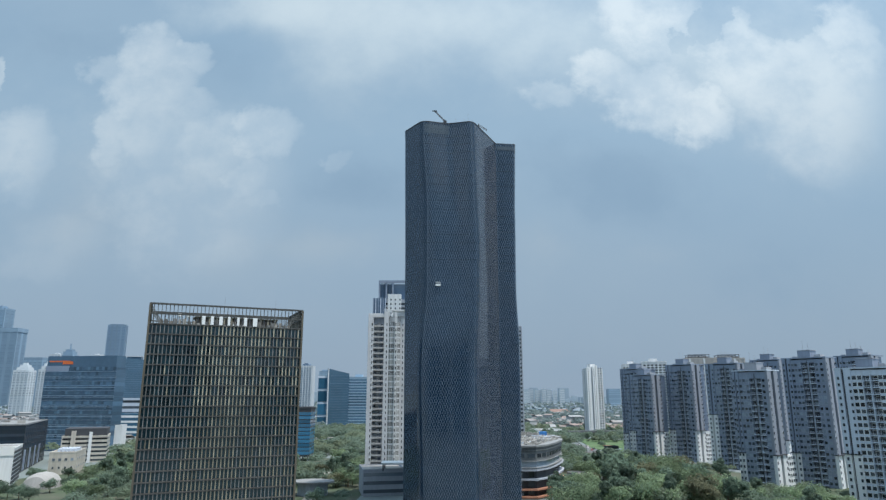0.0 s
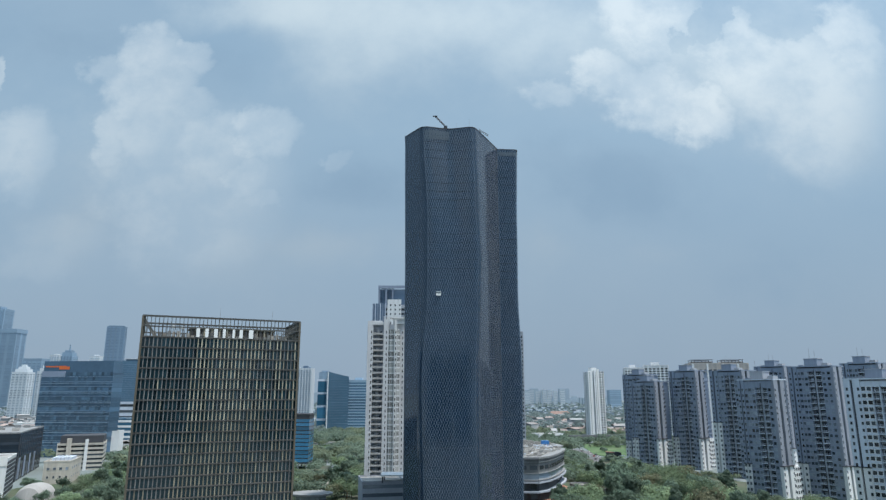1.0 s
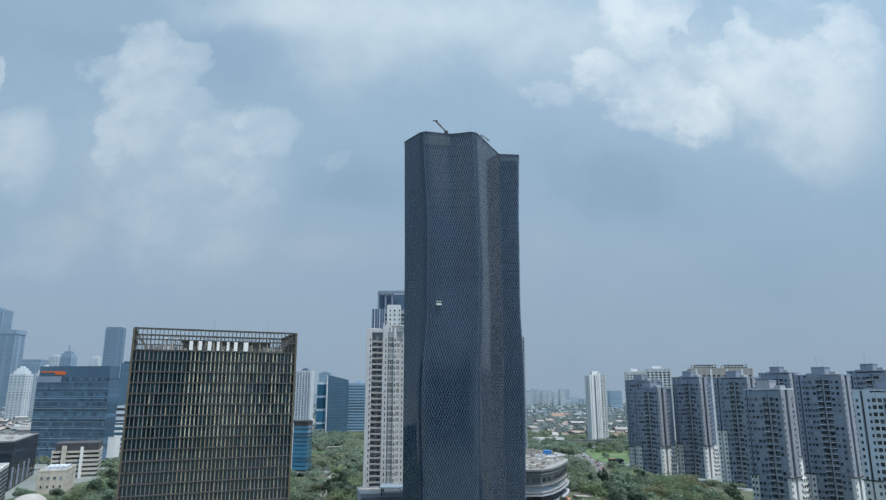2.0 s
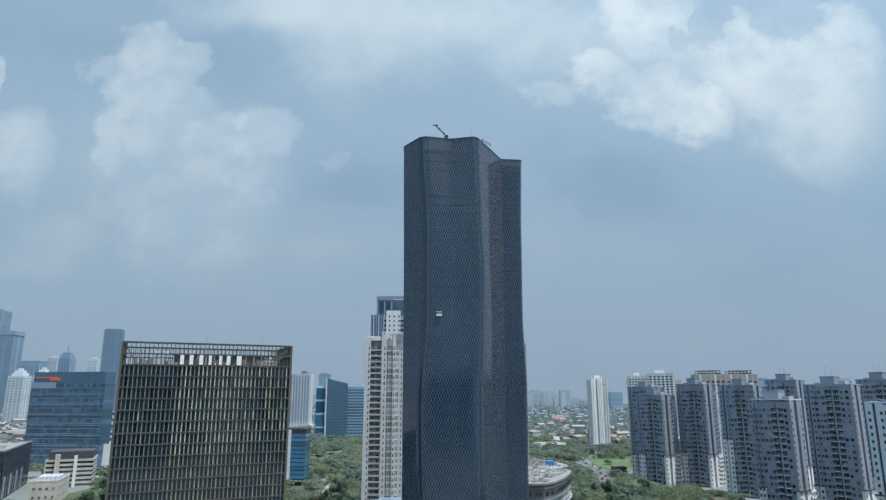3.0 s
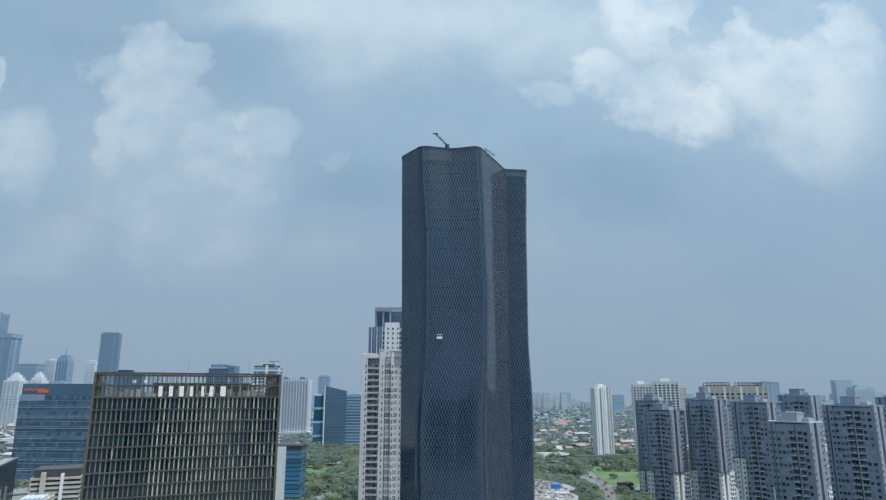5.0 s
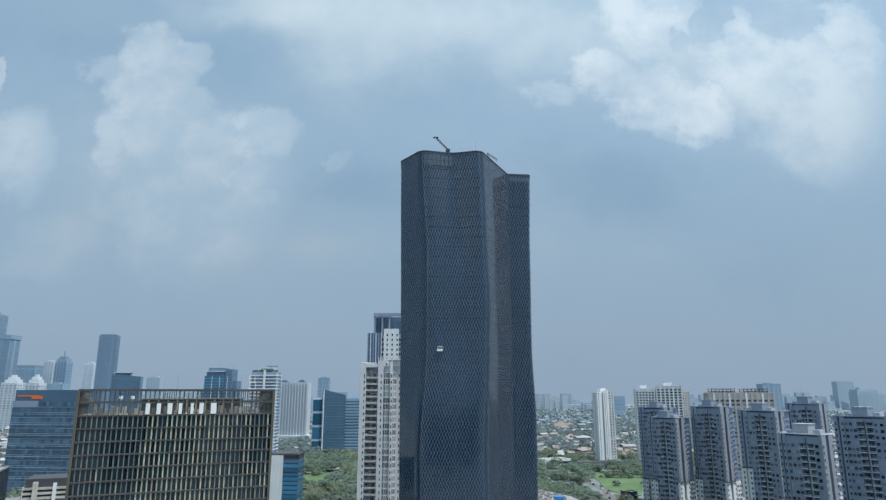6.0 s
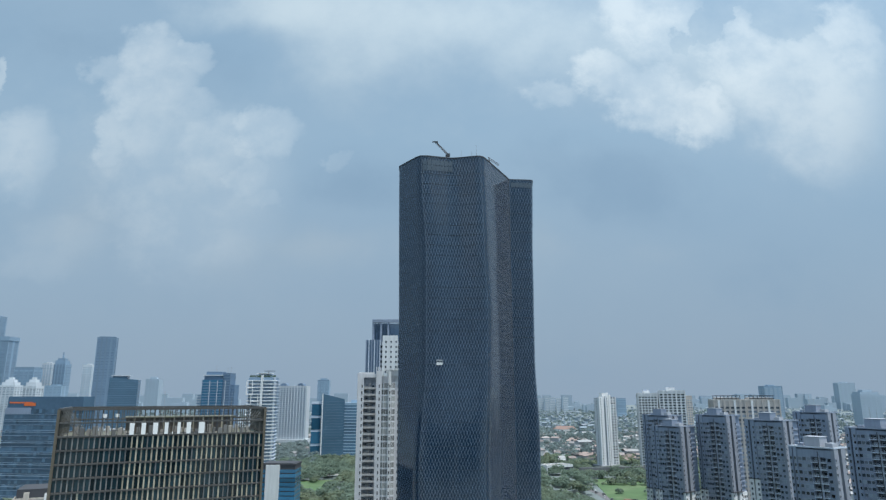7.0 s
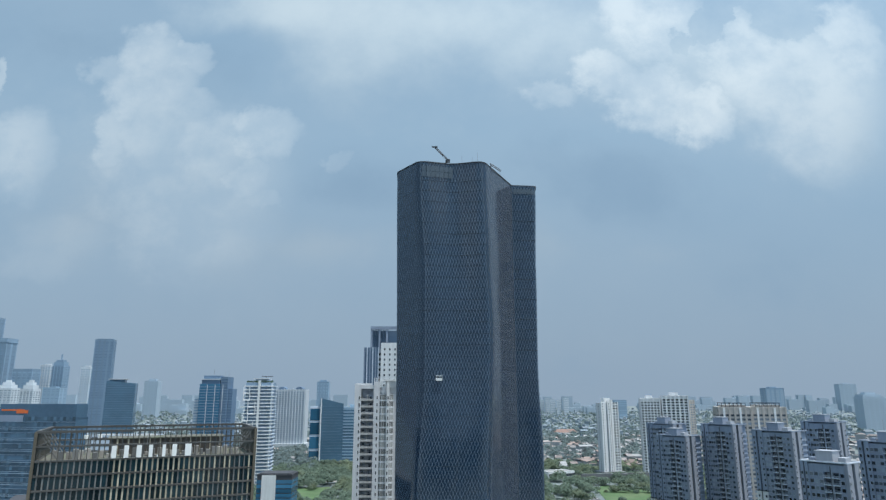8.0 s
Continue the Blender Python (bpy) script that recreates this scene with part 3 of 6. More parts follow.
for c0, c1, n, f0, f1 in ((1, 3, 42, 1, 20), (4, 5, 16, 1, 14)):
    row = resample(sections[levels[-3]], c0, c1, n)
    for b in range(f0, f1, 3):
        a_, b_ = row[b], row[min(b + 3, n)]
        t_ = (b_ - a_).normalized()
        o = Vector((t_.y, -t_.x)) * 0.16
        for dz in (0.0, 2.2) if c0 == 1 else (2.2,):
            s = Shape()
            q0, q1 = a_ + o + t_ * 0.08, b_ + o - t_ * 0.08
            z0 = levels[-3] - 0.6 + dz
            s.quad((q0.x, q0.y, z0), (q1.x, q1.y, z0), (q1.x, q1.y, z0 + 2.0), (q0.x, q0.y, z0 + 2.0))
            part("crown_pane", s, M_CROWN, tower, "lighter crown screen pane")
top = sections[TOWER_H]
mid = Vector((9.0, 308.0))
rf = Shape()
rf.prism([tuple(p + (mid - p).normalized() * 1.6) for p in top], TOWER_H - 6.0, TOWER_H - 5.6)
part("roof", rf, M_ROOF, tower)
cp = Shape()
for a, b in zip(top, top[1:] + top[:1]):
    a2, b2 = a + (mid - a).normalized() * 0.7, b + (mid - b).normalized() * 0.7
    a1, b1 = a - (mid - a).normalized() * 0.2, b - (mid - b).normalized() * 0.2
    cp.quad((a1.x, a1.y, TOWER_H + 0.12), (b1.x, b1.y, TOWER_H + 0.12), (b2.x, b2.y, TOWER_H + 0.12), (a2.x, a2.y, TOWER_H + 0.12))
    cp.quad((a1.x, a1.y, TOWER_H - 0.25), (b1.x, b1.y, TOWER_H - 0.25), (b1.x, b1.y, TOWER_H + 0.12), (a1.x, a1.y, TOWER_H + 0.12))
    cp.quad((a2.x, a2.y, TOWER_H + 0.12), (b2.x, b2.y, TOWER_H + 0.12), (b2.x, b2.y, TOWER_H - 5.6), (a2.x, a2.y, TOWER_H - 5.6))
part("coping", cp, M_DARK, tower)

# ---- the bronze office block ----
AY_H, AY_D = 82.5, 28.0
m_ay, AY_W = front(-106.6, 232.6, -55.8, 255.2, AY_D)
ay = thing("office_block", "office block wrapped in bronze and gold fins with an open crown", "office building", m_ay)
hw, hd = AY_W / 2, AY_D / 2
NB, LEVEL = 41, 3.68
AY_FLOORS = 22
core = Shape()
core.box(-hw + 0.9, hw - 0.9, -hd + 0.9, hd - 0.9, 0, AY_H - 2 * LEVEL - 0.4)
part("core", core, M_DARK, ay)
pane = Shape().box(-AY_W / NB / 2 + 0.04, AY_W / NB / 2 - 0.04, -0.05, 0.05, 0.3, LEVEL - 0.45).mesh("pane", M_OFFICE_GLASS)
fin = Shape().box(-0.2, 0.2, -0.25, 0.25, 0.2, LEVEL - 0.2).mesh("fin", M_GOLD)
fin_b = Shape().box(-0.17, 0.17, -0.25, 0.25, 0.2, LEVEL - 0.2).mesh("fin", M_BRONZE)
fin_c = Shape().box(-0.11, 0.11, -0.18, 0.18, 0.2, LEVEL - 0.2).mesh("fin", M_CROWN_FIN)
fins, fins_b, fins_c, panes = [], [], [], []
rng = random.Random(3)
for k in range(AY_FLOORS):
    z = AY_H - (k + 1) * LEVEL
    for b in range(NB + 1):
        # gold fins over the middle and right of the front; the slanting field at its left is shade painted as grey fins
        u = b / NB
        gold = 0.35 - 0.006 * k + rng.uniform(-0.02, 0.02) < u
        # a dim reflection band at right is painted by mixing in grey fins
        if rng.random() < (0.45 if u > 0.76 - 0.012 * k else 0.05):
            gold = not gold
        (fins_c if k < 2 else fins if gold else fins_b).append(pose(-hw + AY_W * b / NB, -hd + 0.35, z))
        if b < NB and k > 1:
            panes.append(pose(-hw + AY_W * (b + 0.5) / NB, -hd + 0.8, z))
    for b in range(1, 20):
        for sx, rot in ((hw - 0.35, 90), (-hw + 0.35, -90)):
            (fins_c if k < 2 else fins if sx > 0 else fins_b).append(pose(sx, -hd + AY_D * b / 20, z, 0, 0, rot))
    for b in range(NB + 1):
        if k < 3:
            (fins_c if k < 2 else fins_b).append(pose(-hw + AY_W * b / NB, hd - 0.35, z, 0, 0, 180))
grid_pieces("fin", fin_c, sorted(fins_c, key=lambda p: (p.translation.y, -p.translation.z)), ay, M_CROWN_FIN, 140)
grid_pieces("fin", fin, sorted(fins, key=lambda p: (-p.translation.z, p.translation.y)), ay, M_GOLD, 300)
grid_pieces("fin", fin_b, sorted(fins_b, key=lambda p: (-p.translation.z, p.translation.y)), ay, M_BRONZE, 220)
grid_pieces("pane", pane, panes, ay, M_OFFICE_GLASS, 300)
for k in range(AY_FLOORS + 1):
    z = AY_H - k * LEVEL
    be = Shape()
    hh = 0.2 if k else 0.3
    for x0, x1, y0, y1 in ((-hw - 0.15, hw + 0.15, -hd - 0.15, -hd + 0.8), (-hw - 0.15, hw + 0.15, hd - 0.8, hd + 0.15), (-hw - 0.15, -hw + 0.8, -hd + 0.8, hd - 0.8), (hw - 0.8, hw + 0.15, -hd + 0.8, hd - 0.8)):
        be.box(x0, x1, y0, y1, z - hh, z + hh)
    part("beam", be, M_BEAM, ay)
for sx in (-hw, hw):
    for sy in (-hd, hd):
        part("corner_post", Shape().box(sx - 0.35, sx + 0.35, sy - 0.35, sy + 0.35, 0, AY_H), M_CORNER, ay)
rf = Shape()
rf.box(-hw + 0.9, hw - 0.9, -hd + 0.9, hd - 0.9, AY_H - 2 * LEVEL - 0.4, AY_H - 2 * LEVEL)
part("roof", rf, M_CROWN_ROOF, ay)
# plant room, deck and air handlers inside the open crown
ROOF_Z = AY_H - 2 * LEVEL
part("plant_room", Shape().box(-hw * 0.40, hw * 0.72, -hd * 0.05, hd * 0.62, ROOF_Z, ROOF_Z + 4.4), M_BROWN, ay, "dark louvred plant room behind the crown")
part("plant_room_roof", Shape().box(-hw * 0.42, hw * 0.74, -hd * 0.09, hd * 0.66, ROOF_Z + 4.4, ROOF_Z + 4.7), M_CROWN_ROOF, ay)
for i in range(22):
    x = -hw * 0.40 + hw * 1.12 * (i + 0.5) / 22
    part("louvre_post", Shape().box(x - 0.22, x + 0.22, -hd * 0.05 - 0.35, -hd * 0.05, ROOF_Z, ROOF_Z + 4.4), M_GOLD if i % 2 else M_DARK, ay)
rng = random.Random(17)
for i in range(30):
    x = -hw + 3.6 + i * 1.62
    if x > hw - 3.5:
        break
    w_, h_ = rng.uniform(0.8, 1.35), rng.uniform(1.1, 2.6)
    y_ = -hd + rng.uniform(3.2, 5.5)
    part("air_handler", Shape().box(x, x + w_, y_, y_ + rng.uniform(1.0, 1.8), ROOF_Z, ROOF_Z + h_), rng.choice([M_LEDGE, M_CONCRETE, M_CLUTTER]), ay)
for sx in (-1, 1):
    for i in range(5):
        y_ = -hd + 3.0 + i * 5.2
        part("brace", Shape().bar((sx * (hw - 0.6), y_, AY_H - 0.6), (sx * (hw - 5.2), y_, ROOF_Z), 0.16, 4), M_BRONZE, ay)
for x, y in ((-hw * 0.62, 0.5), (-hw * 0.5, 3.0)):
    part("roof_lamp_globe", Shape().bar((x, y, ROOF_Z + 4.6), (x, y, ROOF_Z + 5.6), 0.6, 8), M_SIGN, ay, "white round roof dome")
    part("dome_stand", Shape().bar((x, y, ROOF_Z), (x, y, ROOF_Z + 4.6), 0.12, 5), M_STEEL, ay)
# the sign: plain white bars, one for each of its characters
sg = thing("rooftop_sign", "row of plain white sign bars fixed to the bronze crown", "sign", m_ay @ pose(0.1, -hd - 0.55, AY_H - 2 * LEVEL + 0.25))
x = -10.6
for w, h in ((2.7, 3.2), (2.6, 3.2), (2.9, 3.2), (2.2, 3.2), (0.55, 0.55), (1.9, 3.2), (2.7, 3.2), (3.7, 3.2)):
    part("sign_bar", Shape().box(x + w * 0.28, x + w * 0.72, 0, 0.35, 0, h), M_SIGN, sg)
    x += w + 0.38
part("sign_rail", Shape().box(-10.6, 11.6, 0.35, 0.5, 0.2, 0.4), M_DARK_STEEL, sg)


# ---- apartment blocks ----
W_SMALL = window_mesh(0.9, 1.3).mesh("window", [M_GREY_LIGHT, M_PANE])
W_WIDE = window_mesh(1.45, 1.4, 0.10).mesh("window", [M_GREY_LIGHT, M_PANE_MIX])
W_DIM = window_mesh(1.5, 1.45, 0.08).mesh("window", [M_GREY, M_PANE])
W_TALL = window_mesh(1.0, 1.9).mesh("window", [M_PALE, M_PANE_MIX])
W_WING = window_mesh(1.3, 1.5, 0.08).mesh("wing_window", [M_WHITE, M_PANE])
W_WHITE = window_mesh(1.75, 1.75, 0.14).mesh("window", [M_WHITE, M_PANE])


def condo(label, nx, ny, h, w=23.0, d=17.5, turn=-55.0, white_to=17.0, slot_w=5.0, pale=False, cap=150, low_left=None, edge=None, bay=5.0, stack=7.4, flank=True):
    """A tower block whose near corner stands at (nx, ny): the long side carries a slot wall, window stacks and balconies,
    the short side a pair of fin walls with a dark slot between and stepped balconies at the back."""
    c_, s_ = math.cos(radians(turn)), math.sin(radians(turn))
    m, w = front(nx - w * c_, ny - w * s_, nx, ny, d)
    t = thing("apartment_block", label, "apartment building", m, "grey apartment blocks")
    hw_, yf, fl = w / 2, -d / 2, 3.05
    n = int((h - 1.5) / fl)
    wall, fin_m, left_m = (M_PALE, M_PALE, M_PALE) if pale else (M_GREY, M_FIN_WALL, M_GREY)
    low_left = low_left or white_to
    xs = -hw_ + slot_w
    b0, b1 = xs + bay, xs + bay + stack      # end of the window bay, the balcony stack
    part("body", Shape().box(-hw_ + 0.2, hw_ - 1.4, yf + 1.9, -yf, 0, h), wall, t)
    part("left_bay", Shape().box(xs, b0, yf, yf + 1.9, 0, h - 0.3), wall, t)
    part("right_bay", Shape().box(b1, hw_ - 1.4, yf, yf + 1.9, 0, h - 0.3), wall, t)
    # recess wall and slots are painted dark to stand for their shade
    part("recess_wall", Shape().box(b0, b1, yf + 1.75, yf + 1.9, 0, h - 0.6), M_RECESS_SHADE, t)
    part("stack_head", Shape().box(b0, b1, yf + 0.1, yf + 1.75, 0.2 + n * fl, h - 0.3), wall, t)
    # slot wall on the long side, fin pair on the short side
    for x0, x1 in ((-hw_, -hw_ + slot_w * 0.4), (-hw_ + slot_w * 0.56, xs)):
        part("fin_wall", Shape().box(x0, x1, yf - 0.5, yf + 1.9, low_left, h + 0.4), left_m, t)
        part("pale_base", Shape().box(x0 - 0.1, x1 + 0.1, yf - 0.8, yf + 1.9, 0, low_left), M_WHITE, t, "pale painted lower storeys")
    part("slot", Shape().box(-hw_ + slot_w * 0.4, -hw_ + slot_w * 0.56, yf + 0.6, yf + 1.9, 0, h), M_RECESS_SHADE, t)
    part("ledge", Shape().box(-hw_ - 0.5, xs + 0.4, yf - 1.3, yf + 1.9, low_left, low_left + 0.45), M_DARK, t)
    for y0, y1 in ((yf - 0.4, yf + 3.6), (yf + 6.2, yf + 10.4)):
        part("fin_wall", Shape().box(hw_ - 1.4, hw_, y0, y1, white_to, h + 0.4), fin_m, t)
        part("white_base", Shape().box(hw_ - 1.4, hw_ + 0.3, y0 - 0.1, y1 + 0.1, 0, white_to), M_WHITE, t, "white painted lower storeys")
    part("slot", Shape().box(hw_ - 1.4, hw_ - 1.2, yf + 3.6, yf + 6.2, 0, h), M_RECESS_SHADE, t)
    part("ledge", Shape().box(hw_ - 1.4, hw_ + 0.9, yf - 0.8, yf + 10.5, white_to, white_to + 0.45), M_DARK, t)
    # a lower white wing behind the fin pair, with a close window grid
    y0, y1 = yf + 10.5, yf + 17.0
    part("low_wing", Shape().box(hw_ - 4.0, hw_ - 0.3, y0, y1, 0, white_to - 0.4), M_WHITE, t, "white low wing with a window grid")
    wing = [pose(hw_ - 0.3, y0 + 1.2 + 2.1 * i, 1.0 + k * 2.9, 0, 0, 90) for k in range(int((white_to - 2.5) / 2.9), -1, -1) for i in range(3)]
    grid_pieces("wing_window", W_WING, wing, t, [M_WHITE, M_PANE], 24)
    part("drain_pipe", Shape().box((b0 + b1) / 2 - 0.15, (b0 + b1) / 2 + 0.15, yf - 0.5, yf - 0.26, 0, h - 1.0), M_PALE if pale else M_DARK, t)
    bw = b1 - b0
    bal = Shape()
    bal.box(b0 - 0.1, b1 + 0.1, yf - 0.3, yf + 1.75, -0.1, 0.28)
    rail = Shape()
    rail.box(b0 - 0.1, b1 + 0.1, yf - 0.25, yf - 0.16, 0.95, 1.08)
    for i in range(9):
        x_ = b0 + 0.1 + (bw - 0.2) * i / 8
        rail.box(x_ - 0.03, x_ + 0.03, yf - 0.24, yf - 0.19, 0.28, 0.95)
    rail_me = rail.mesh("railing", M_PALE)
    bal.box((b0 + b1) / 2 - 0.12, (b0 + b1) / 2 + 0.12, yf - 0.2, yf + 1.75, 0.28, fl)
    bal_me = bal.mesh("balcony", M_PALE)
    step = Shape().box(hw_ - 1.4, hw_ - 0.7, yf + 10.5, -yf - 0.3, 0, 0.9).mesh("side_balcony", M_GREY)
    wide, small = [], []
    bands = Shape()
    for k in range(n - 1, -1, -1):
        z = 0.8 + k * fl
        bands.box(xs, b0 - 0.02, yf - 0.07, yf + 0.05, z - 0.1, z + 0.16)
        bands.box(b1 + 0.02, hw_ - 1.42, yf - 0.07, yf + 0.05, z - 0.1, z + 0.16)
        for nm, me_ in (("balcony", bal_me), ("side_balcony", step)) if flank else (("balcony", bal_me),):
            ob = new(nm, me_)
            ob.parent = t
            ob.location = (0, 0, z)
            if nm == "balcony":
                rl = new("railing", rail_me)
                rl.parent = ob
        nl = max(1, round(bay / 1.9))
        for i in range(nl):
            wide.append(pose(xs + bay * (i + 0.5) / nl, yf, z + 0.7))
        nr = max(1, int((hw_ - 1.4 - b1) / 1.9))
        for i in range(nr):
            wide.append(pose(b1 + (hw_ - 1.4 - b1) * (i + 0.5) / nr, yf, z + 0.7))
        for i in range(2):
            wide.append(pose(b0 + bw * (0.25 + 0.5 * i), yf + 1.75, z + 0.5))
        for xx in (-hw_ + slot_w * 0.2, xs - 0.8):
            small.append(pose(xx, yf - (0.8 if z + 1.5 < low_left else 0.5), z + 0.8))
        for yy in (yf + 0.4, yf + 9.6):
            small.append(pose(hw_ + (0.3 if z + 1.5 < white_to else 0), yy, z + 0.8, 0, 0, 90))
        if flank:
            small.append(pose(hw_ - 1.4, yf + 12.5, z + 1.2, 0, 0, 90))
    part("floor_banding", bands, M_PALE if pale else M_FIN_WALL, t, "thin floor bands", "stuff")
    pick = random.Random(int(nx * 7 + ny))
    dim = [p for p in wide if pick.random() < 0.42]
    bright = [p for p in wide if p not in dim]
    grid_pieces("window", W_WHITE if pale else W_WIDE, bright, t, [M_WHITE, M_PANE] if pale else [M_GREY_LIGHT, M_PANE_MIX], cap * 3 // 5)
    grid_pieces("window", W_WHITE if pale else W_DIM, dim, t, [M_WHITE, M_PANE] if pale else [M_GREY, M_PANE], cap * 2 // 5)
    grid_pieces("small_window", W_SMALL, small, t, [M_GREY_LIGHT, M_PANE], cap // 2)
    par = Shape()
    for x0, x1, y0, y1 in ((-hw_ - 0.1, hw_ + 0.1, yf - 0.6, yf + 0.2), (-hw_, hw_, -yf - 0.4, -yf + 0.1), (-hw_ - 0.1, -hw_ + 0.4, yf + 0.2, -yf - 0.4), (hw_ - 0.4, hw_ + 0.1, yf + 0.2, -yf - 0.4)):
        par.box(x0, x1, y0, y1, h + 0.4, h + 1.0)
    part("parapet", par, edge or (M_PALE if pale else M_GREY), t)
    part("roof", Shape().box(-hw_ + 0.4, hw_ - 0.4, yf + 0.2, -yf - 0.4, h + 0.4, h + 0.6), M_ROOF, t)
    part("lift_house", Shape().box(-4.4, 2.8, yf + 3.0, yf + 10.0, h + 0.6, h + 5.0), M_GREY_LIGHT if edge else M_GREY, t)
    part("lift_house_cap", Shape().box(-4.7, 3.1, yf + 2.7, yf + 10.3, h + 5.0, h + 5.3), M_GREY_LIGHT, t)
    part("water_tank", Shape().box(4.6, 7.8, yf + 4.0, yf + 9.0, h + 0.6, h + 2.6), M_GREY_LIGHT, t)
    part("water_tank", Shape().box(-8.6, -6.0, yf + 5.0, yf + 9.0, h + 0.6, h + 1.9), M_GREY, t)
    for xx, top in ((-2.0, 11.0), (1.0, 9.5)):
        part("aerial", Shape().bar((xx, yf + 5, h + 5.3), (xx, yf + 5, h + top), 0.07), M_STEEL, t)
    return t


condo("grey apartment block with a balcony stack and light end fins", 162.5, 507, 63.8, white_to=21.5, low_left=21.5, w=23.5, d=18, cap=150)
condo("grey apartment block standing behind its neighbour", 168, 545, 70.0, w=24, cap=30)
condo("grey apartment block with dark balconies and a lift house", 191.5, 499.5, 71.5, white_to=22.5, w=23.5, d=17, cap=150)
condo("tall grey apartment block with a pale low side wing", 203.5, 448.5, 70.0, low_left=35.5, white_to=20, w=24.5, d=18, slot_w=6.4, bay=4.4, cap=180)
condo("near grey apartment block with white-edged roof slab", 175.5, 351.9, 61.8, white_to=18.2, low_left=18.3, edge=M_PALE, w=20.3, d=12.5, slot_w=3.4, bay=6.2, stack=6.6, flank=False, cap=240)
condo("rear grey apartment block with a light side wall", 247.5, 477, 74.0, w=22.5, d=14.5, cap=140)
condo("grey apartment block with tall lift house and aerials", 214.6, 363.0, 69.4, w=24.6, d=12.5, bay=5.6, flank=False, cap=220)
condo("rear grey apartment block at the end of the row", 268, 405, 73.0, w=22, d=18, cap=30)
condo("pale white-gridded apartment block with a light slot wall", 202.5, 291, 61.0, slot_w=7.0, w=25.5, pale=True, white_to=18, low_left=22.5, bay=4.6, stack=6.6, cap=220)


def cream_tower():
    """The slim cream apartment tower beside the dark one: pier, balcony stack, pier, glazed bay with a white rib, set-back flank."""
    d, h, fl = 20.0, 97.0, 3.2
    m, w = front(-44.0, 381.5, -22.0, 384.1, d)
    t = thing("apartment_tower", "slim cream apartment tower with balconies and glazed bays", "apartment building", m)
    x0, yf = -w / 2, -d / 2
    n = int((h - 4.5) / fl)
    part("body", Shape().box(x0 + 0.2, -x0 - 0.2, yf + 2.4, -yf, 0, h - 1.5), M_CREAM, t)
    for a, b, top in ((0, 3.2, h), (9.3, 12.2, h + 1.2)):
        part("pier", Shape().box(x0 + a, x0 + b, yf - 0.3, yf + 2.4, 0, top), M_CREAM, t)
    part("flank_wall", Shape().box(-x0 - 3.0, -x0, yf + 1.4, yf + 2.4, 0, h - 1), M_CREAM, t)
    part("recess_wall", Shape().box(x0 + 3.2, x0 + 9.3, yf + 2.1, yf + 2.4, 0, h - 2), M_GREY_LIGHT, t)
    part("recess_head", Shape().box(x0 + 3.2, x0 + 9.3, yf + 0.1, yf + 2.1, h - 2.2, h - 0.4), M_CREAM, t)
    part("rib", Shape().box(x0 + 15.6, x0 + 17.0, yf - 1.5, yf - 0.75, 0, h + 0.8), M_WHITE, t, "white rib running up the glazed bay")
    bal = Shape()
    bal.box(3.2, 9.3, -0.15, 2.1, 0, 0.22)
    bal.box(3.2, 9.3, -0.15, -0.03, 0.22, 0.95)
    bal.box(6.05, 6.45, 0.3, 2.1, 0.22, fl)
    bal.box(3.5, 5.2, 1.2, 2.1, 0.22, 1.5)
    bal_me = bal.mesh("balcony", M_LEDGE_PALE)
    bay = Shape()
    o = [(12.2, 2.4), (12.2, 0.1), (13.2, -0.75), (17.4, -0.9), (19.0, -0.1), (19.2, 2.4)]
    bay.prism(o, 0, 0.55, 0)
    bay.prism([(a, b + 0.12) for a, b in o], 0.55, fl - 0.25, 1)
    bay.prism(o, fl - 0.25, fl, 0)
    for a, b in o[1:5]:
        bay.box(a - 0.09, a + 0.09, b - 0.03, b + 0.25, 0.55, fl - 0.25, 0)
    for a in (14.3, 15.2, 18.0):
        bay.box(a - 0.05, a + 0.05, -0.92 if a < 17 else -0.66, -0.5, 0.55, fl - 0.25, 0)
    bay_me = bay.mesh("bay_window", [M_CREAM, M_CURTAIN])
    slit = window_mesh(0.5, 1.5, 0.05).mesh("slit_window", [M_CREAM, M_PANE])
    slits, win = [], []
    for k in range(n - 1, -1, -1):
        z = 2.6 + k * fl
        for nm, me_ in (("balcony", bal_me), ("bay_window", bay_me)):
            ob = new(nm, me_)
            ob.parent = t
            ob.location = (x0, yf, z)
        for xx, yy in ((2.3, -0.3), (11.0, -0.3), (16.3, -1.5), (20.6, 1.4)):
            slits.append(pose(x0 + xx, yf + yy, z + 0.7))
        win.append(pose(x0 + 4.7, yf + 2.1, z + 0.3))
        win.append(pose(x0 + 7.9, yf + 2.1, z + 0.3))
        win.append(pose(x0, yf + 8, z + 0.9, 0, 0, -90))
        win.append(pose(x0, yf + 13, z + 0.9, 0, 0, -90))
    grid_pieces("slit_window", slit, slits, t, [M_CREAM, M_PANE], 120)
    grid_pieces("window", W_TALL, win, t, [M_PALE, M_PANE_MIX], 130)
    part("crown", Shape().box(x0 + 15.0, -x0 - 0.4, yf + 0.4, yf + 9, h - 1.5, h + 1.6), M_WHITE, t)
    part("crown_slab", Shape().box(x0 + 13.6, -x0, yf - 0.6, yf + 10, h + 1.6, h + 2.3), M_WHITE, t)
    part("crown", Shape().box(x0 + 0.5, x0 + 8.5, yf + 2.6, yf + 9, h - 1.5, h + 0.4), M_CREAM, t)
    for i in range(5):
        part("roof_frame", Shape().box(x0 + 9.4 + i * 0.9, x0 + 9.65 + i * 0.9, yf + 0.6, yf + 4, h - 1, h + 3.2), M_WHITE, t)


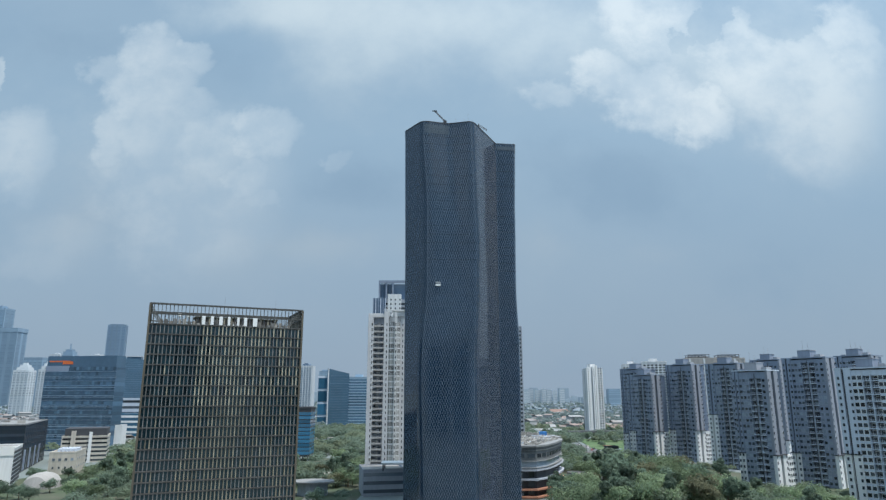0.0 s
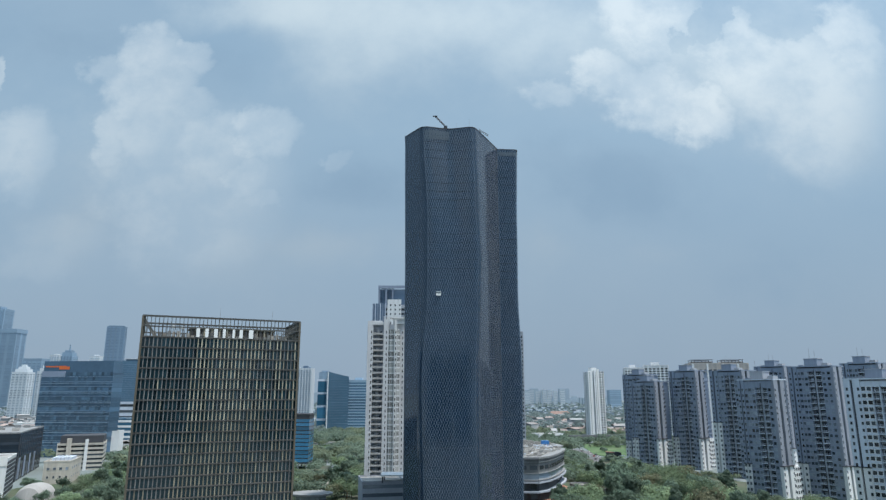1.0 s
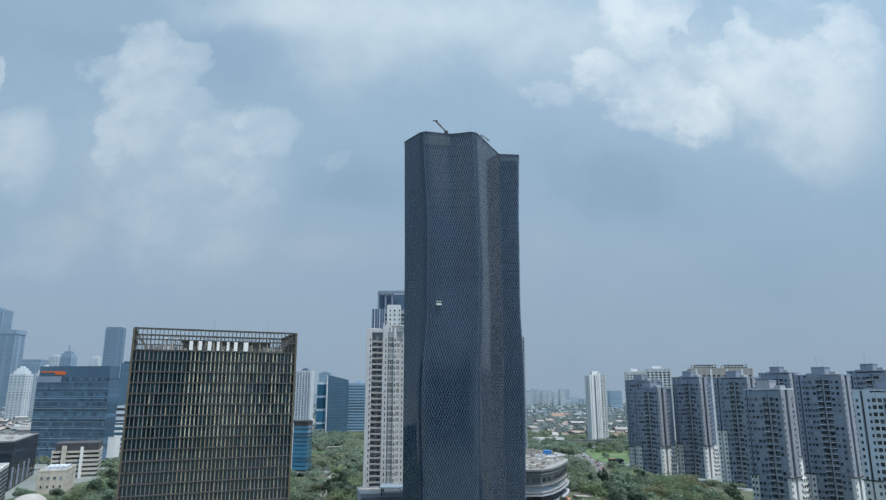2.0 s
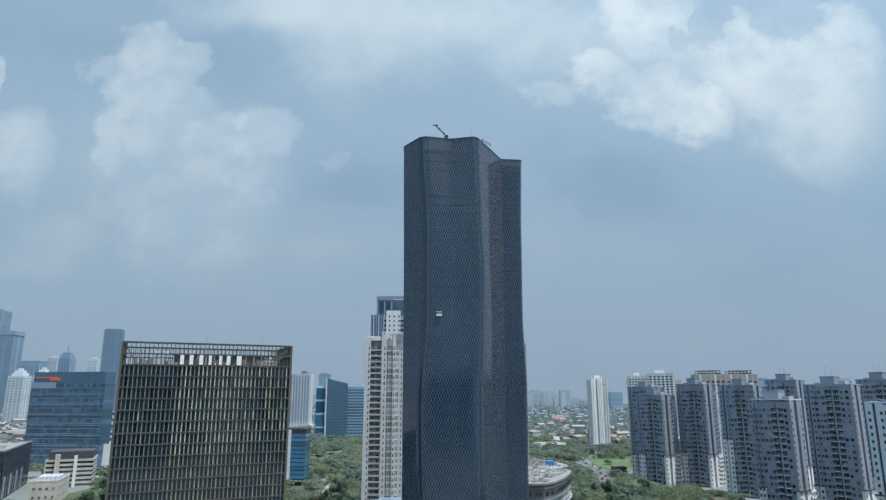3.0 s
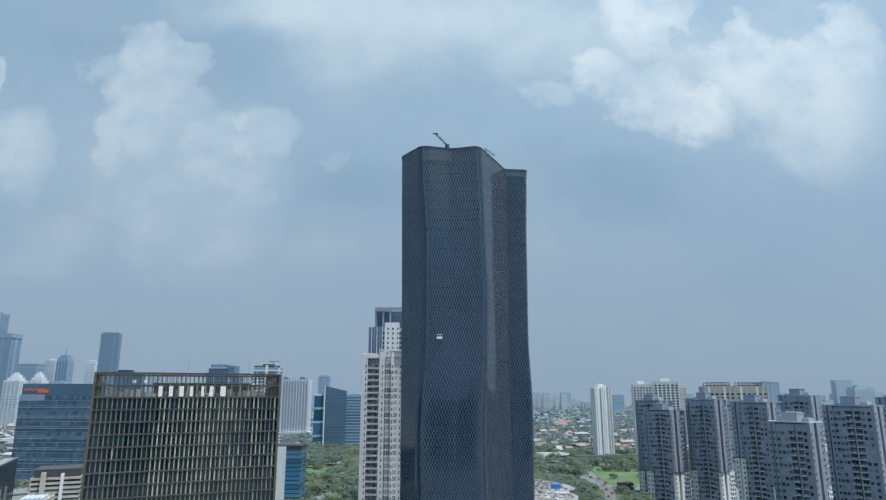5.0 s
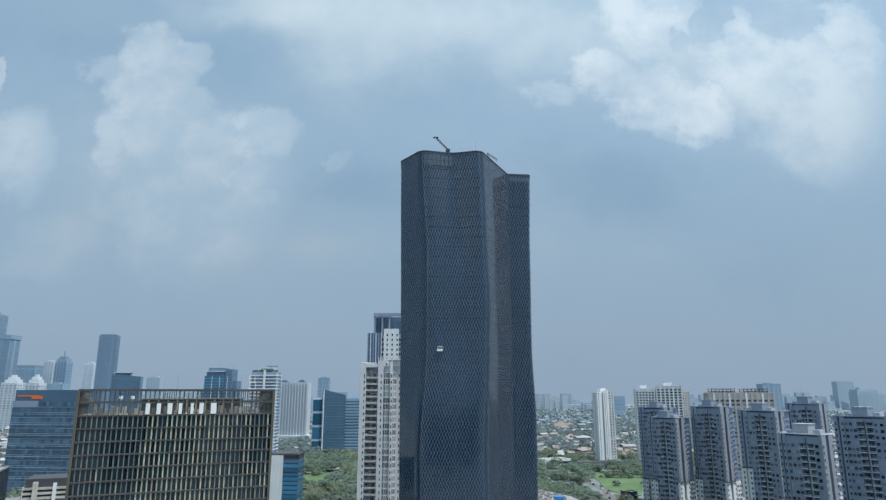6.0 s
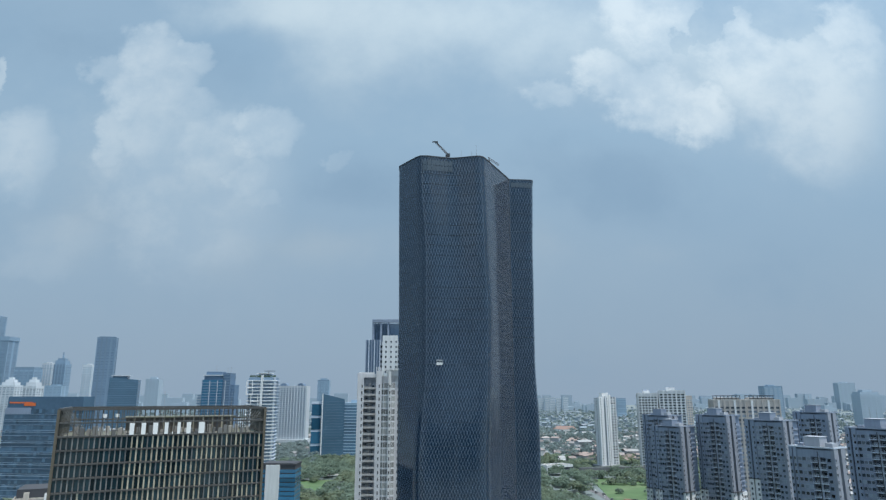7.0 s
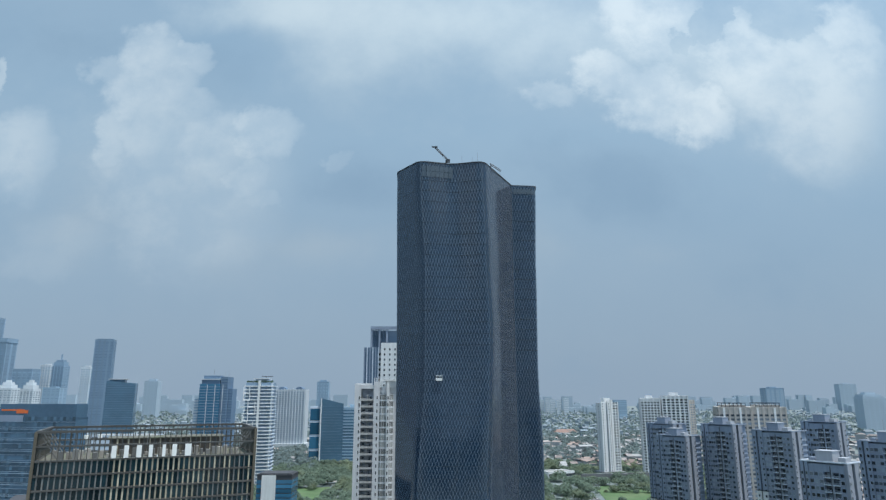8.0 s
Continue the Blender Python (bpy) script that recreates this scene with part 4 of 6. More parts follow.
def dark_crown_tower():
    """The taller white and charcoal tower behind the cream one."""
    d, h, fl = 22.0, 128.0, 3.4
    m, w = front(-54.0, 496.2, -20.0, 496.2, d)
    t = thing("apartment_tower", "white and charcoal apartment tower with an open framed crown", "apartment building", m)
    x0, yf = -w / 2, -d / 2
    part("body", Shape().box(x0, -x0, yf, -yf, 0, h - 6), M_GREY_LIGHT, t)
    part("bay", Shape().box(x0 + 11.5, x0 + 22, yf - 1.4, yf, 0, h - 2), M_WHITE, t)
    part("bay", Shape().box(x0, x0 + 10, yf - 0.6, yf, 0, h - 5), M_FAR_DARK, t)
    for i in range(6):
        part("pier", Shape().box(x0 + i * 1.9, x0 + i * 1.9 + 0.6, yf - 1.1, yf - 0.6, 0, h - 5), M_PALE if i % 2 else M_GREY, t)
    band = Shape().box(x0 - 0.1, -x0 + 0.1, yf - 0.15, -yf, 0, 1.7).mesh("window_band", M_PANE)
    for k in range(int((h - 8) / fl)):
        ob = new("window_band", band)
        ob.parent = t
        ob.location = (0, 0, 2 + k * fl)
    win = [pose(x0 + 14 + i * 3.5, yf - 1.4, 2 + k * fl) for k in range(int((h - 8) / fl), 20, -1) for i in range(3)]
    grid_pieces("window", W_SMALL, win, t, [M_GREY_LIGHT, M_PANE], 60)
    for xx in (x0 + 4.5, x0 + 10, x0 + 15, -x0 - 1):
        part("crown_post", Shape().box(xx - 0.6, xx + 0.6, yf + 2, yf + 3.2, h - 6, h + 9), M_GREY, t)
    part("crown_glass", Shape().box(x0 + 5, -x0 - 1, yf + 4.5, yf + 9, h - 6, h + 6.8), M_FAR_DARK, t)
    part("crown_beam", Shape().box(x0 + 3.9, -x0, yf + 1.6, yf + 3.6, h + 7.4, h + 9.4), M_GREY, t)
    for i in range(10):
        part("louvre", Shape().box(x0 + 5.5 + i * 1.1, x0 + 5.9 + i * 1.1, yf + 3.4, yf + 4.2, h - 6, h + 7.4), M_FAR_DARK, t)


cream_tower()
dark_crown_tower()


def banded(name, label, xl, yl, xr, yr, d, h, wall, pane_m, fl=3.5, piers=0, group="", band=0.5, z0=0.0, crown=None, proud=0.25, category="tower", second=None):
    """A storeyed tower: a body, a window band round every floor, upright piers on its front and flanks, a stepped roof."""
    m, w = front(xl, yl, xr, yr, d)
    t = thing(name, label, category, m, group)
    a, b = w / 2, d / 2
    part("body", Shape().box(-a, a, -b, b, z0, h), wall, t)
    me_ = Shape().box(-a - 0.12, a + 0.12, -b - 0.12, b + 0.12, 0, fl * band).mesh("window_band", pane_m)
    for k in range(int((h - z0 - 1.5) / fl)):
        ob = new("window_band", me_)
        ob.parent = t
        ob.location = (0, 0, z0 + 1.0 + k * fl)
    for i in range(piers + 1 if piers else 0):
        x_ = -a + w * i / piers
        pw = 0.18 * w / piers
        part("pier", Shape().box(max(x_ - pw, -a - 0.1), min(x_ + pw, a + 0.1), -b - 0.12 - proud, b + 0.12 + proud, z0, h + 0.4), second if second and i % 3 == 1 else wall, t)
    if piers:
        ny = max(2, int(piers * d / w))
        for i in range(ny + 1):
            y_ = -b + d * i / ny
            pw = 0.18 * d / ny
            part("pier", Shape().box(-a - 0.12 - proud, a + 0.12 + proud, max(y_ - pw, -b + 0.05), min(y_ + pw, b - 0.05), z0, h + 0.3), wall, t)
    part("parapet", Shape().box(-a - 0.2, a + 0.2, -b - 0.2, b + 0.2, h, h + 1.0), wall, t)
    if crown:
        for k, (f, hh) in enumerate(crown):
            part("crown", Shape().box(-a * f, a * f, -b * f, b * f, h + 1.0 + sum(c[1] for c in crown[:k]), h + 1.0 + sum(c[1] for c in crown[:k + 1])), wall, t)
    else:
        part("roof_house", Shape().box(-a * 0.4, a * 0.3, -b * 0.5, b * 0.5, h + 1.0, h + 4.5), wall, t)
    return t


# the white tower on the green, right of the dark tower
def white_tower():
    d, h, fl = 14.0, 84.0, 3.1
    m, w = front(184.5, 832.3, 206, 838.7, d)
    t = thing("apartment_tower", "tall white apartment tower standing alone among trees", "apartment building", m)
    a, yf = w / 2, -d / 2
    part("body", Shape().box(-a + 1.5, a - 0.3, yf + 1.5, -yf, 0, h - 2), M_CREAM, t)
    for x0, x1, pr, top in ((-a, -a + 6.0, 0.0, h - 1), (-a + 7.6, -a + 11.5, -1.2, h), (-a + 12.6, -a + 15.0, -0.6, h + 1.5)):
        part("pier", Shape().box(x0, x1, yf + pr, yf + 1.5, 0, top), M_WHITE, t)
    part("slot", Shape().box(-a + 6.0, -a + 7.6, yf + 1.2, yf + 1.5, 0, h - 2), M_GREY, t)
    part("slot", Shape().box(-a + 11.5, -a + 12.6, yf + 1.2, yf + 1.5, 0, h - 2), M_GREY, t)
    bal = Shape().box(-a + 15.0, a, yf - 0.4, yf + 1.5, 0, 1.15).mesh("balcony", M_WHITE)
    gap = Shape().box(-a + 15.2, a - 0.2, yf + 0.5, yf + 1.5, 1.15, fl).mesh("glazing", M_PANE_MIX)
    win = []
    for k in range(int((h - 6) / fl), -1, -1):
        z = 2 + k * fl
        for nm, me_ in (("balcony", bal), ("glazing", gap)):
            ob = new(nm, me_)
            ob.parent = t
            ob.location = (0, 0, z)
        win += [pose(-a + 2.0, yf, z + 0.8), pose(-a + 9.5, yf - 1.2, z + 0.8), pose(-a, yf + 6, z + 0.8, 0, 0, -90), pose(-a, yf + 12, z + 0.8, 0, 0, -90)]
    grid_pieces("window", W_SMALL, win, t, [M_GREY_LIGHT, M_PANE], 120)
    for xx in (-a + 18, -a + 21.5, a - 1.2):
        part("mullion", Shape().box(xx, xx + 0.7, yf - 0.55, yf + 0.4, 0, h - 1), M_WHITE, t)
    part("roof_house", Shape().box(-a + 6, -a + 14, yf + 3, yf + 10, h - 2, h + 3.5), M_WHITE, t)
    part("podium", Shape().box(-a - 3, a + 3, yf - 4, -yf + 4, 0, 5), M_LEDGE, t)


white_tower()
for xl, yl, xr, yr, h_ in ((231, 832, 252, 828, 86.5), (255, 829, 283, 822, 89.5)):
    t = banded("apartment_tower", "cream apartment tower with stepped windows and a roof tank", xl, yl, xr, yr, 18, h_, M_CREAM, M_PANE, 3.1, 6, band=0.5, proud=0.6, second=M_WHITE, group="cream towers", category="apartment building")
    part("roof_tank", Shape().box(-4, 3, -4, 3, h_ + 1, h_ + 4.6), M_BLUE_TARP if xl < 240 else M_GREY_LIGHT, t, "roof tank house")
banded("apartment_tower", "pale olive apartment slab behind others", 322, 960.3, 345, 965.6, 20, 83.1, M_TAN, M_PANE_FAR, 3.3, 6, band=0.45, category="apartment building")
for xl, xr in ((222, 246), (249, 274)):
    t = banded("apartment_tower", "brown and cream apartment tower with a framed roof crown", xl, 593, xr, 588, 22, 81, M_TAN, M_PANE_MIX, 3.2, 6, band=0.5, proud=0.3, second=M_WHITE, group="brown crowned towers", crown=[(0.7, 1.5)], category="apartment building")
    for y0, y1 in ((-8.0, -7.6), (7.6, 8.0)):
        fr = Shape()
        for i in range(7):
            fr.box(-9 + i * 3 - 0.2, -9 + i * 3 + 0.2, y0, y1, 80, 85)
        for z in (82.4, 84.7):
            fr.box(-9.5, 9.5, y0 - 0.1, y1 + 0.1, z, z + 0.5)
        part("roof_frame", fr, M_DARK_STEEL, t)
banded("apartment_tower", "grey apartment tower partly hidden by the dark tower", 50, 533.5, 66, 535.6, 20, 104.3, M_GREY_LIGHT, M_PANE, 3.3, 5, category="apartment building")

# glass offices behind the bronze block
t = banded("office_building", "black and blue glass office block with floor lines", -368, 603.9, -297, 593.3, 14, 72.9, M_BLACK_GLASS, M_BLACK_GLASS, 4.3, 0, band=0.86, category="office building")
part("upper_storey", Shape().box(-35, 35, -6.5, 6.8, 73, 84.5), M_BLACK_GLASS, t)
sw = Shape()
sw.prism([(-33, -6.6), (-33, -6.8), (-12, -6.8), (-12, -6.6)], 79.0, 80.2)
sw.prism([(-19, -6.85), (-19, -7.05), (-8.5, -7.05), (-8.5, -6.85)], 77.0, 79.6)
part("sign", sw, M_ORANGE, t, "orange swoosh-shaped sign")
for k in range(8):
    part("floor_edge", Shape().box(-36.2, 36.2, -7.6, -7.0, 4.2 + k * 8.6, 4.55 + k * 8.6), M_FAR_BLUE, t)
part("terrace", Shape().box(-35.6, -12, -7.3, -6.6, 70.5, 75.5), M_GREY, t)
pn = Shape().box(-1.3, 1.3, -0.06, 0.06, 0.5, 3.6).mesh("pane", M_BLUE_PANES)
rng = random.Random(8)
spots_ = [pose(-34.2 + i * 2.85, -7.2, 2.0 + k * 4.3) for k in range(16, -1, -1) for i in range(25) if rng.random() < 0.62]
grid_pieces("pane", pn, spots_, t, M_BLUE_PANES, 260)
for k in range(17):
    part("floor_line", Shape().box(-36.0, 36.0, -7.35, -7.1, 1.4 + k * 4.3, 1.62 + k * 4.3), M_FAR_BLUE, t)

t = banded("office_building", "blue ribbon-glazed office building with a white stair core on stilts", -125, 510, -101.7, 510, 18, 39, M_DARK, M_RIBBON, 2.9, 0, band=0.78, z0=4.0, crown=[(0.9, 0.4)], category="office building")
part("stair_core", Shape().box(-8.4, 1.0, -9.8, -8.5, 0, 39.3), M_WHITE, t, "blank white stair core")
for xx in (-10, -4, 4, 10):
    part("stilt", Shape().bar((xx, -6, 0), (xx, -6, 4.0), 0.5, 8), M_WHITE, t)
    part("stilt", Shape().bar((xx, 6, 0), (xx, 6, 4.0), 0.5, 8), M_WHITE, t)

# the wedge-topped blue office and its neighbours
m, w = front(-168.5, 958.2, -137.5, 963.5, 24)
t = thing("office_building", "blue glass office with a slanted roof and a white edge", "office building", m)
a = w / 2
s = Shape()
n0 = len(s.v)
s.v += [(-a, -12, 0), (a, -12, 0), (a, 12, 0), (-a, 12, 0), (-a, -12, 87), (a, -12, 79.5), (a, 12, 79.5), (-a, 12, 87)]
for q in ((0, 3, 2, 1), (4, 5, 6, 7), (0, 1, 5, 4), (1, 2, 6, 5), (2, 3, 7, 6), (3, 0, 4, 7)):
    s.f.append(q)
    s.m.append(0)
part("body", s, M_TEAL_GLASS, t)
part("edge_fin", Shape().box(-a + 0.6, -a + 2.0, -12.6, -12, 0, 86.5), M_WHITE, t)
for k in range(21):
    part("floor_line", Shape().box(-a + 2.2, a, -12.18, -12, 2 + k * 3.7, 2.2 + k * 3.7), M_FAR_SLATE, t)
for i in range(4):
    part("glass_panel", Shape().box(-a - 13.0, -a - 0.5, -9, 6, 2 + i * 18.5, 17.5 + i * 18.5), M_BLUE_GLASS, t)
    part("panel_frame", Shape().box(-a - 13.6, -a - 0.2, -8.6, 5.5, 17.5 + i * 18.5, 20.5 + i * 18.5), M_PALE, t)
banded("office_building", "pale green glass office slab with level floor bands", -139, 965.6, -108, 965.6, 22, 73.9, M_FAR_BLUE, M_TEAL_GLASS, 4.0, 0, band=0.6, category="office building")


def balcony_tower():
    """White tower of long balconies, framed irregularly, with planting and a crane on the roof."""
    d, h, fl = 24.0, 104.0, 3.5
    m, w = front(-209.6, 746.9, -179.0, 750.1, d)
    t = thing("apartment_tower", "white apartment tower with framed balconies, roof plants and a crane", "apartment building", m)
    a, b = w / 2, d / 2
    part("body", Shape().box(-a + 1.4, a - 1.4, -b + 1.6, b, 0, h), M_FAR_SLATE, t)
    part("pier", Shape().box(-1.2, 1.0, -b - 0.4, -b + 1.6, 0, h + 2.5), M_WHITE, t)
    part("pier", Shape().box(a - 3.2, a - 1.4, -b + 0.6, -b + 1.6, 0, h), M_PALE, t)
    rg = random.Random(21)
    curve = [(1.0, -b + 1.6), (1.0, -b - 0.3), (a * 0.55, -b - 0.9), (a * 0.9, -b + 0.1), (a, -b + 1.6)]
    slab_r = Shape().prism(curve, 0, 1.0).mesh("balcony", M_WHITE)
    slab_l = Shape().box(-a, -1.2, -b - 0.2, -b + 1.6, 0, 0.95).mesh("balcony", M_WHITE)
    side = Shape().box(-a - 0.3, -a + 1.4, -b + 1.8, b - 2, 0, 0.9).mesh("side_balcony", M_PALE)
    side_r = Shape().box(a - 1.4, a + 0.3, -b + 1.8, b - 2, 0, 0.9).mesh("side_balcony", M_PALE)
    k = 0
    while 2 + k * fl < h - 1:
        for nm, me_ in (("balcony", slab_l), ("balcony", slab_r), ("side_balcony", side), ("side_balcony", side_r)):
            ob = new(nm, me_)
            ob.parent = t
            ob.location = (0, 0, 2 + k * fl)
        k += 1
    for k in range(2, 28, 2):
        x0 = -a - 0.5 if rg.random() < 0.5 else -a + 4.5
        x1 = x0 + rg.uniform(6, 9)
        z = 2 + k * fl
        fr = Shape()
        fr.box(x0, x1, -b - 1.0, -b - 0.2, z - 0.4, z + 0.5)
        fr.box(x0, x0 + 0.6, -b - 1.0, -b - 0.2, z + 0.5, z + fl * 2 - 0.4)
        fr.box(x1 - 0.6, x1, -b - 1.0, -b - 0.2, z + 0.5, z + fl * 2 - 0.4)
        part("balcony_frame", fr, M_WHITE, t)
    part("roof_house", Shape().box(-a * 0.35, a * 0.5, -b * 0.4, b * 0.5, h, h + 4), M_PALE, t)
    part("roof_slab", Shape().box(-a * 0.45, a * 0.6, -b * 0.7, b * 0.6, h + 4, h + 4.6), M_WHITE, t)
    part("crane_mast", Shape().bar((a * 0.3, 0, h + 4.6), (a * 0.3, 0, h + 7.0), 0.35), M_DARK_STEEL, t)
    part("crane_jib", Shape().box(a * 0.0, a * 0.75, -0.3, 0.3, h + 6.6, h + 7.2), M_DARK_STEEL, t)
    gr = Shape()
    for _ in range(160):
        x, y, z = rg.uniform(-a + 2, a - 2), rg.uniform(-b + 1.8, -b + 5), h + rg.uniform(0.2, 1.7)
        gr.quad((x - 0.5, y, z), (x + 0.5, y + rg.uniform(-.4, .4), z), (x + 0.4, y, z + 0.8), (x - 0.4, y + 0.3, z + 0.8))
    part("planting", gr, M_LEAF_DARK, t, "green roof planting", "stuff")


def gridded_tower():
    """Broad white tower with a close window grid, upright piers and two arched roof humps."""
    d, h, fl = 26.0, 100.0, 3.3
    m, w = front(-287.3, 1173.7, -234.0, 1173.7, d)
    t = thing("apartment_tower", "broad white apartment tower with window grid and arched roof humps", "apartment building", m)
    a, b = w / 2, d / 2
    part("body", Shape().box(-a, a, -b, b, 0, h), M_FAR_PALE, t)
    for i in range(11):
        x = -a + 2 + (w - 4) * i / 10
        part("pier", Shape().box(x - 0.5, x + 0.5, -b - 0.9, -b, 0, h + (0.8 if i % 3 else 2.2)), M_FAR_PALE, t)
    wn_ = window_mesh(2.6, 1.7, 0.1).mesh("window", [M_FAR_PALE, M_FAR_SLATE])
    spots = [pose(-a + 2 + (w - 4) * (i + 0.5) / 10, -b, 2.2 + k * fl) for k in range(28, -1, -1) for i in range(10)]
    grid_pieces("window", wn_, spots, t, [M_FAR_PALE, M_FAR_SLATE], 290)
    for x0 in (-a + 2, a - 22):
        o = [(x0 + 10 - 6.5 * math.cos(k * math.pi / 8), 4.4 * math.sin(k * math.pi / 8)) for k in range(9)]
        hump = Shape()
        n = len(o)
        hump.v = [(x, -b + 2, h + z) for x, z in o] + [(x, b - 6, h + z) for x, z in o]
        hump.f = [tuple(range(n)), tuple(reversed(range(n, 2 * n)))] + [(i, i + n, i + n + 1, i + 1) for i in range(n - 1)] + [(n - 1, 2 * n - 1, n, 0)]
        hump.m = [0] * len(hump.f)
        part("roof_hump", hump, M_FAR_DARK, t, "dark arched roof hump")
    part("podium", Shape().box(-a - 4, a + 4, -b - 6, b, 0, 12), M_FAR_PALE, t)


def stepped_glass_tower():
    """Blue glass office with a dark stepped top, a slim white wing and a darker rear slab."""
    d, fl = 28.0, 3.9
    m, w = front(-356, 1013.6, -318, 1013.6, d)
    t = thing("office_tower", "blue glass office tower with a dark stepped top and aerials", "office building", m)
    a, b = w / 2, d / 2
    for x0, x1, y0, h, mt in ((-a, a * 0.55, -b, 107.0, M_BLUE_GLASS), (a * 0.55, a + 2.0, -b + 3, 117.0, M_FAR_DARK), (a + 2.0, a + 8.0, -b + 8, 100.0, M_FAR_DARK)):
        part("body", Shape().box(x0, x1, y0, b, 0, h), mt, t)
        for k in range(int(h / fl)):
            part("floor_line", Shape().box(x0 + 0.1, x1 - 0.05, y0 - 0.3, y0, 1 + k * fl, 1.7 + k * fl), M_FAR_MID, t)
    part("crown", Shape().box(-a + 2, a * 0.5, -b + 2, b - 2, 107, 113), M_FAR_DARK, t)
    part("crown_slab", Shape().box(-a + 0.5, a * 0.53, -b + 0.5, b - 2, 113, 114.2), M_FAR_PALE, t)
    part("crown", Shape().box(-a + 4, a * 0.4, -b + 4, b - 4, 114.2, 119), M_FAR_DARK, t)
    part("white_wing", Shape().box(-a - 8, -a, -b + 4, b, 0, 86), M_FAR_PALE, t)
    for k in range(22):
        part("wing_band", Shape().box(-a - 7.4, -a - 0.6, -b + 3.8, -b + 4, 2 + k * fl, 3.6 + k * fl), M_FAR_MID, t)
    for x in (-a * 0.4, a * 0.2, a * 0.8):
        part("edge_fin", Shape().box(x - 0.4, x + 0.4, -b - 0.6, -b - 0.3, 0, 106), M_FAR_PALE, t)
    for x, z in ((-a * 0.2, 119), (a * 0.7, 117), (a * 0.95, 117)):
        part("aerial", Shape().bar((x, 0, z), (x, 0, z + 9), 0.2), M_STEEL, t)


balcony_tower()
gridded_tower()
stepped_glass_tower()

# far towers; their cladding colours have haze painted in
FAR = [
    ("skyscraper", "hazy slate skyscraper with a flat heavy top", -1705, 2400, -1586, 2400, 60, 276, M_FAR_MID, M_FAR_SLATE, [(1.03, 15)]),
    ("skyscraper", "hazy blue-grey skyscraper, the tallest of the far group", -1827, 2500, -1712, 2500, 60, 380, M_FAR_MID, M_FAR_SLATE, [(0.6, 10)]),
    ("skyscraper", "hazy dark tower with rounded top corners", -862, 1653.8, -820, 1664.5, 24, 224, M_FAR_SLATE, M_FAR_DARK, [(0.8, 2)]),
    ("tower", "hazy blue office tower far off", -1516, 2347.4, -1446, 2347.4, 50, 170, M_FAR_MID, M_FAR_SLATE, [(0.96, 9)]),
    ("tower", "white condominium tower with a stepped crown", -1040, 1579.2, -1002, 1579.2, 30, 106, M_FAR_PALE, M_PANE_FAR, [(0.75, 7), (0.5, 6), (0.25, 5)]),
    ("tower", "white condominium tower with a stepped crown", -893, 1440.4, -865, 1440.4, 26, 103, M_FAR_PALE, M_PANE_FAR, [(0.75, 7), (0.5, 6), (0.25, 5)]),
    ("tower", "pale slab tower in haze", -1486, 2454.1, -1448, 2454.1, 36, 198, M_FAR_PALE, M_FAR_BLUE, None),
    ("tower", "hazy tower with a domed top and spire", -1451, 2464.8, -1405, 2464.8, 40, 196, M_FAR_MID, M_FAR_SLATE, [(0.8, 12), (0.55, 8), (0.08, 22)]),
    ("tower", "low blue glass office far off", -1270, 2134, -1216, 2134, 40, 112, M_FAR_BLUE, M_FAR_MID, None),
    ("tower", "pale slim tower in haze", -1216, 2240.7, -1184, 2240.7, 30, 182, M_FAR_PALE, M_FAR_BLUE, None),
    ("tower", "hazy grey-blue office tower far off", -1242, 2774.2, -1186, 2774.2, 40, 146, M_SKYLINE, M_SKYLINE_PANE, [(0.5, 8)]),
    ("tower", "hazy grey-blue office tower far off", -504, 2667.5, -458, 2667.5, 30, 140, M_FAR_MID, M_FAR_BLUE, [(0.6, 6)]),
    ("tower", "hazy slate tower standing alone", 1040, 2176.7, 1099, 2176.7, 40, 110, M_FAR_MID, M_SKYLINE_PANE, None),
    ("tower", "hazy wide tower near the horizon", 2221, 3734.5, 2316, 3734.5, 50, 145, M_SKYLINE, M_SKYLINE_PANE, None),
    ("tower", "pale twin-topped tower in haze", 1050, 1707.2, 1102, 1707.2, 36, 84, M_SKYLINE, M_SKYLINE_PANE, [(0.9, 6), (0.5, 5)]),
]
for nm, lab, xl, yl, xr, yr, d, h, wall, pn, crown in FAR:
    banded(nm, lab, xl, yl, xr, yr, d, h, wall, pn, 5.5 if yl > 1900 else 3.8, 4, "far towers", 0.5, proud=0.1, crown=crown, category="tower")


def slanted_office():
    """A teal glass office whose roof falls away, with a pale roof edge and a slim stair slab behind it."""
    m, w = front(-586, 1195, -540, 1205.7, 20)
    t = thing("office_tower", "teal glass office with a slanted top and pale roof edge", "office building", m, "far towers")
    a, b = w / 2, 10.0
    s = Shape()
    s.v = [(-a, -b, 0), (a, -b, 0), (a, b, 0), (-a, b, 0), (-a, -b, 115), (a, -b, 111), (a, b, 111), (-a, b, 115)]
    s.f = [(0, 3, 2, 1), (4, 5, 6, 7), (0, 1, 5, 4), (1, 2, 6, 5), (2, 3, 7, 6), (3, 0, 4, 7)]
    s.m = [0] * 6
    part("body", s, M_TEAL_GLASS, t)
    for k in range(28):
        part("floor_line", Shape().box(-a - 0.1, a + 0.1, -b - 0.15, -b, 2 + k * 3.9, 2.5 + k * 3.9), M_FAR_DARK, t)
    part("stair_slab", Shape().box(-a + 4, a * 0.2, -b + 4, b - 2, 111, 117.5), M_TEAL_GLASS, t)
    part("roof_edge", Shape().box(-a + 2, a * 0.4, -b + 2, b, 117.5, 118.6), M_FAR_PALE, t)


slanted_office()

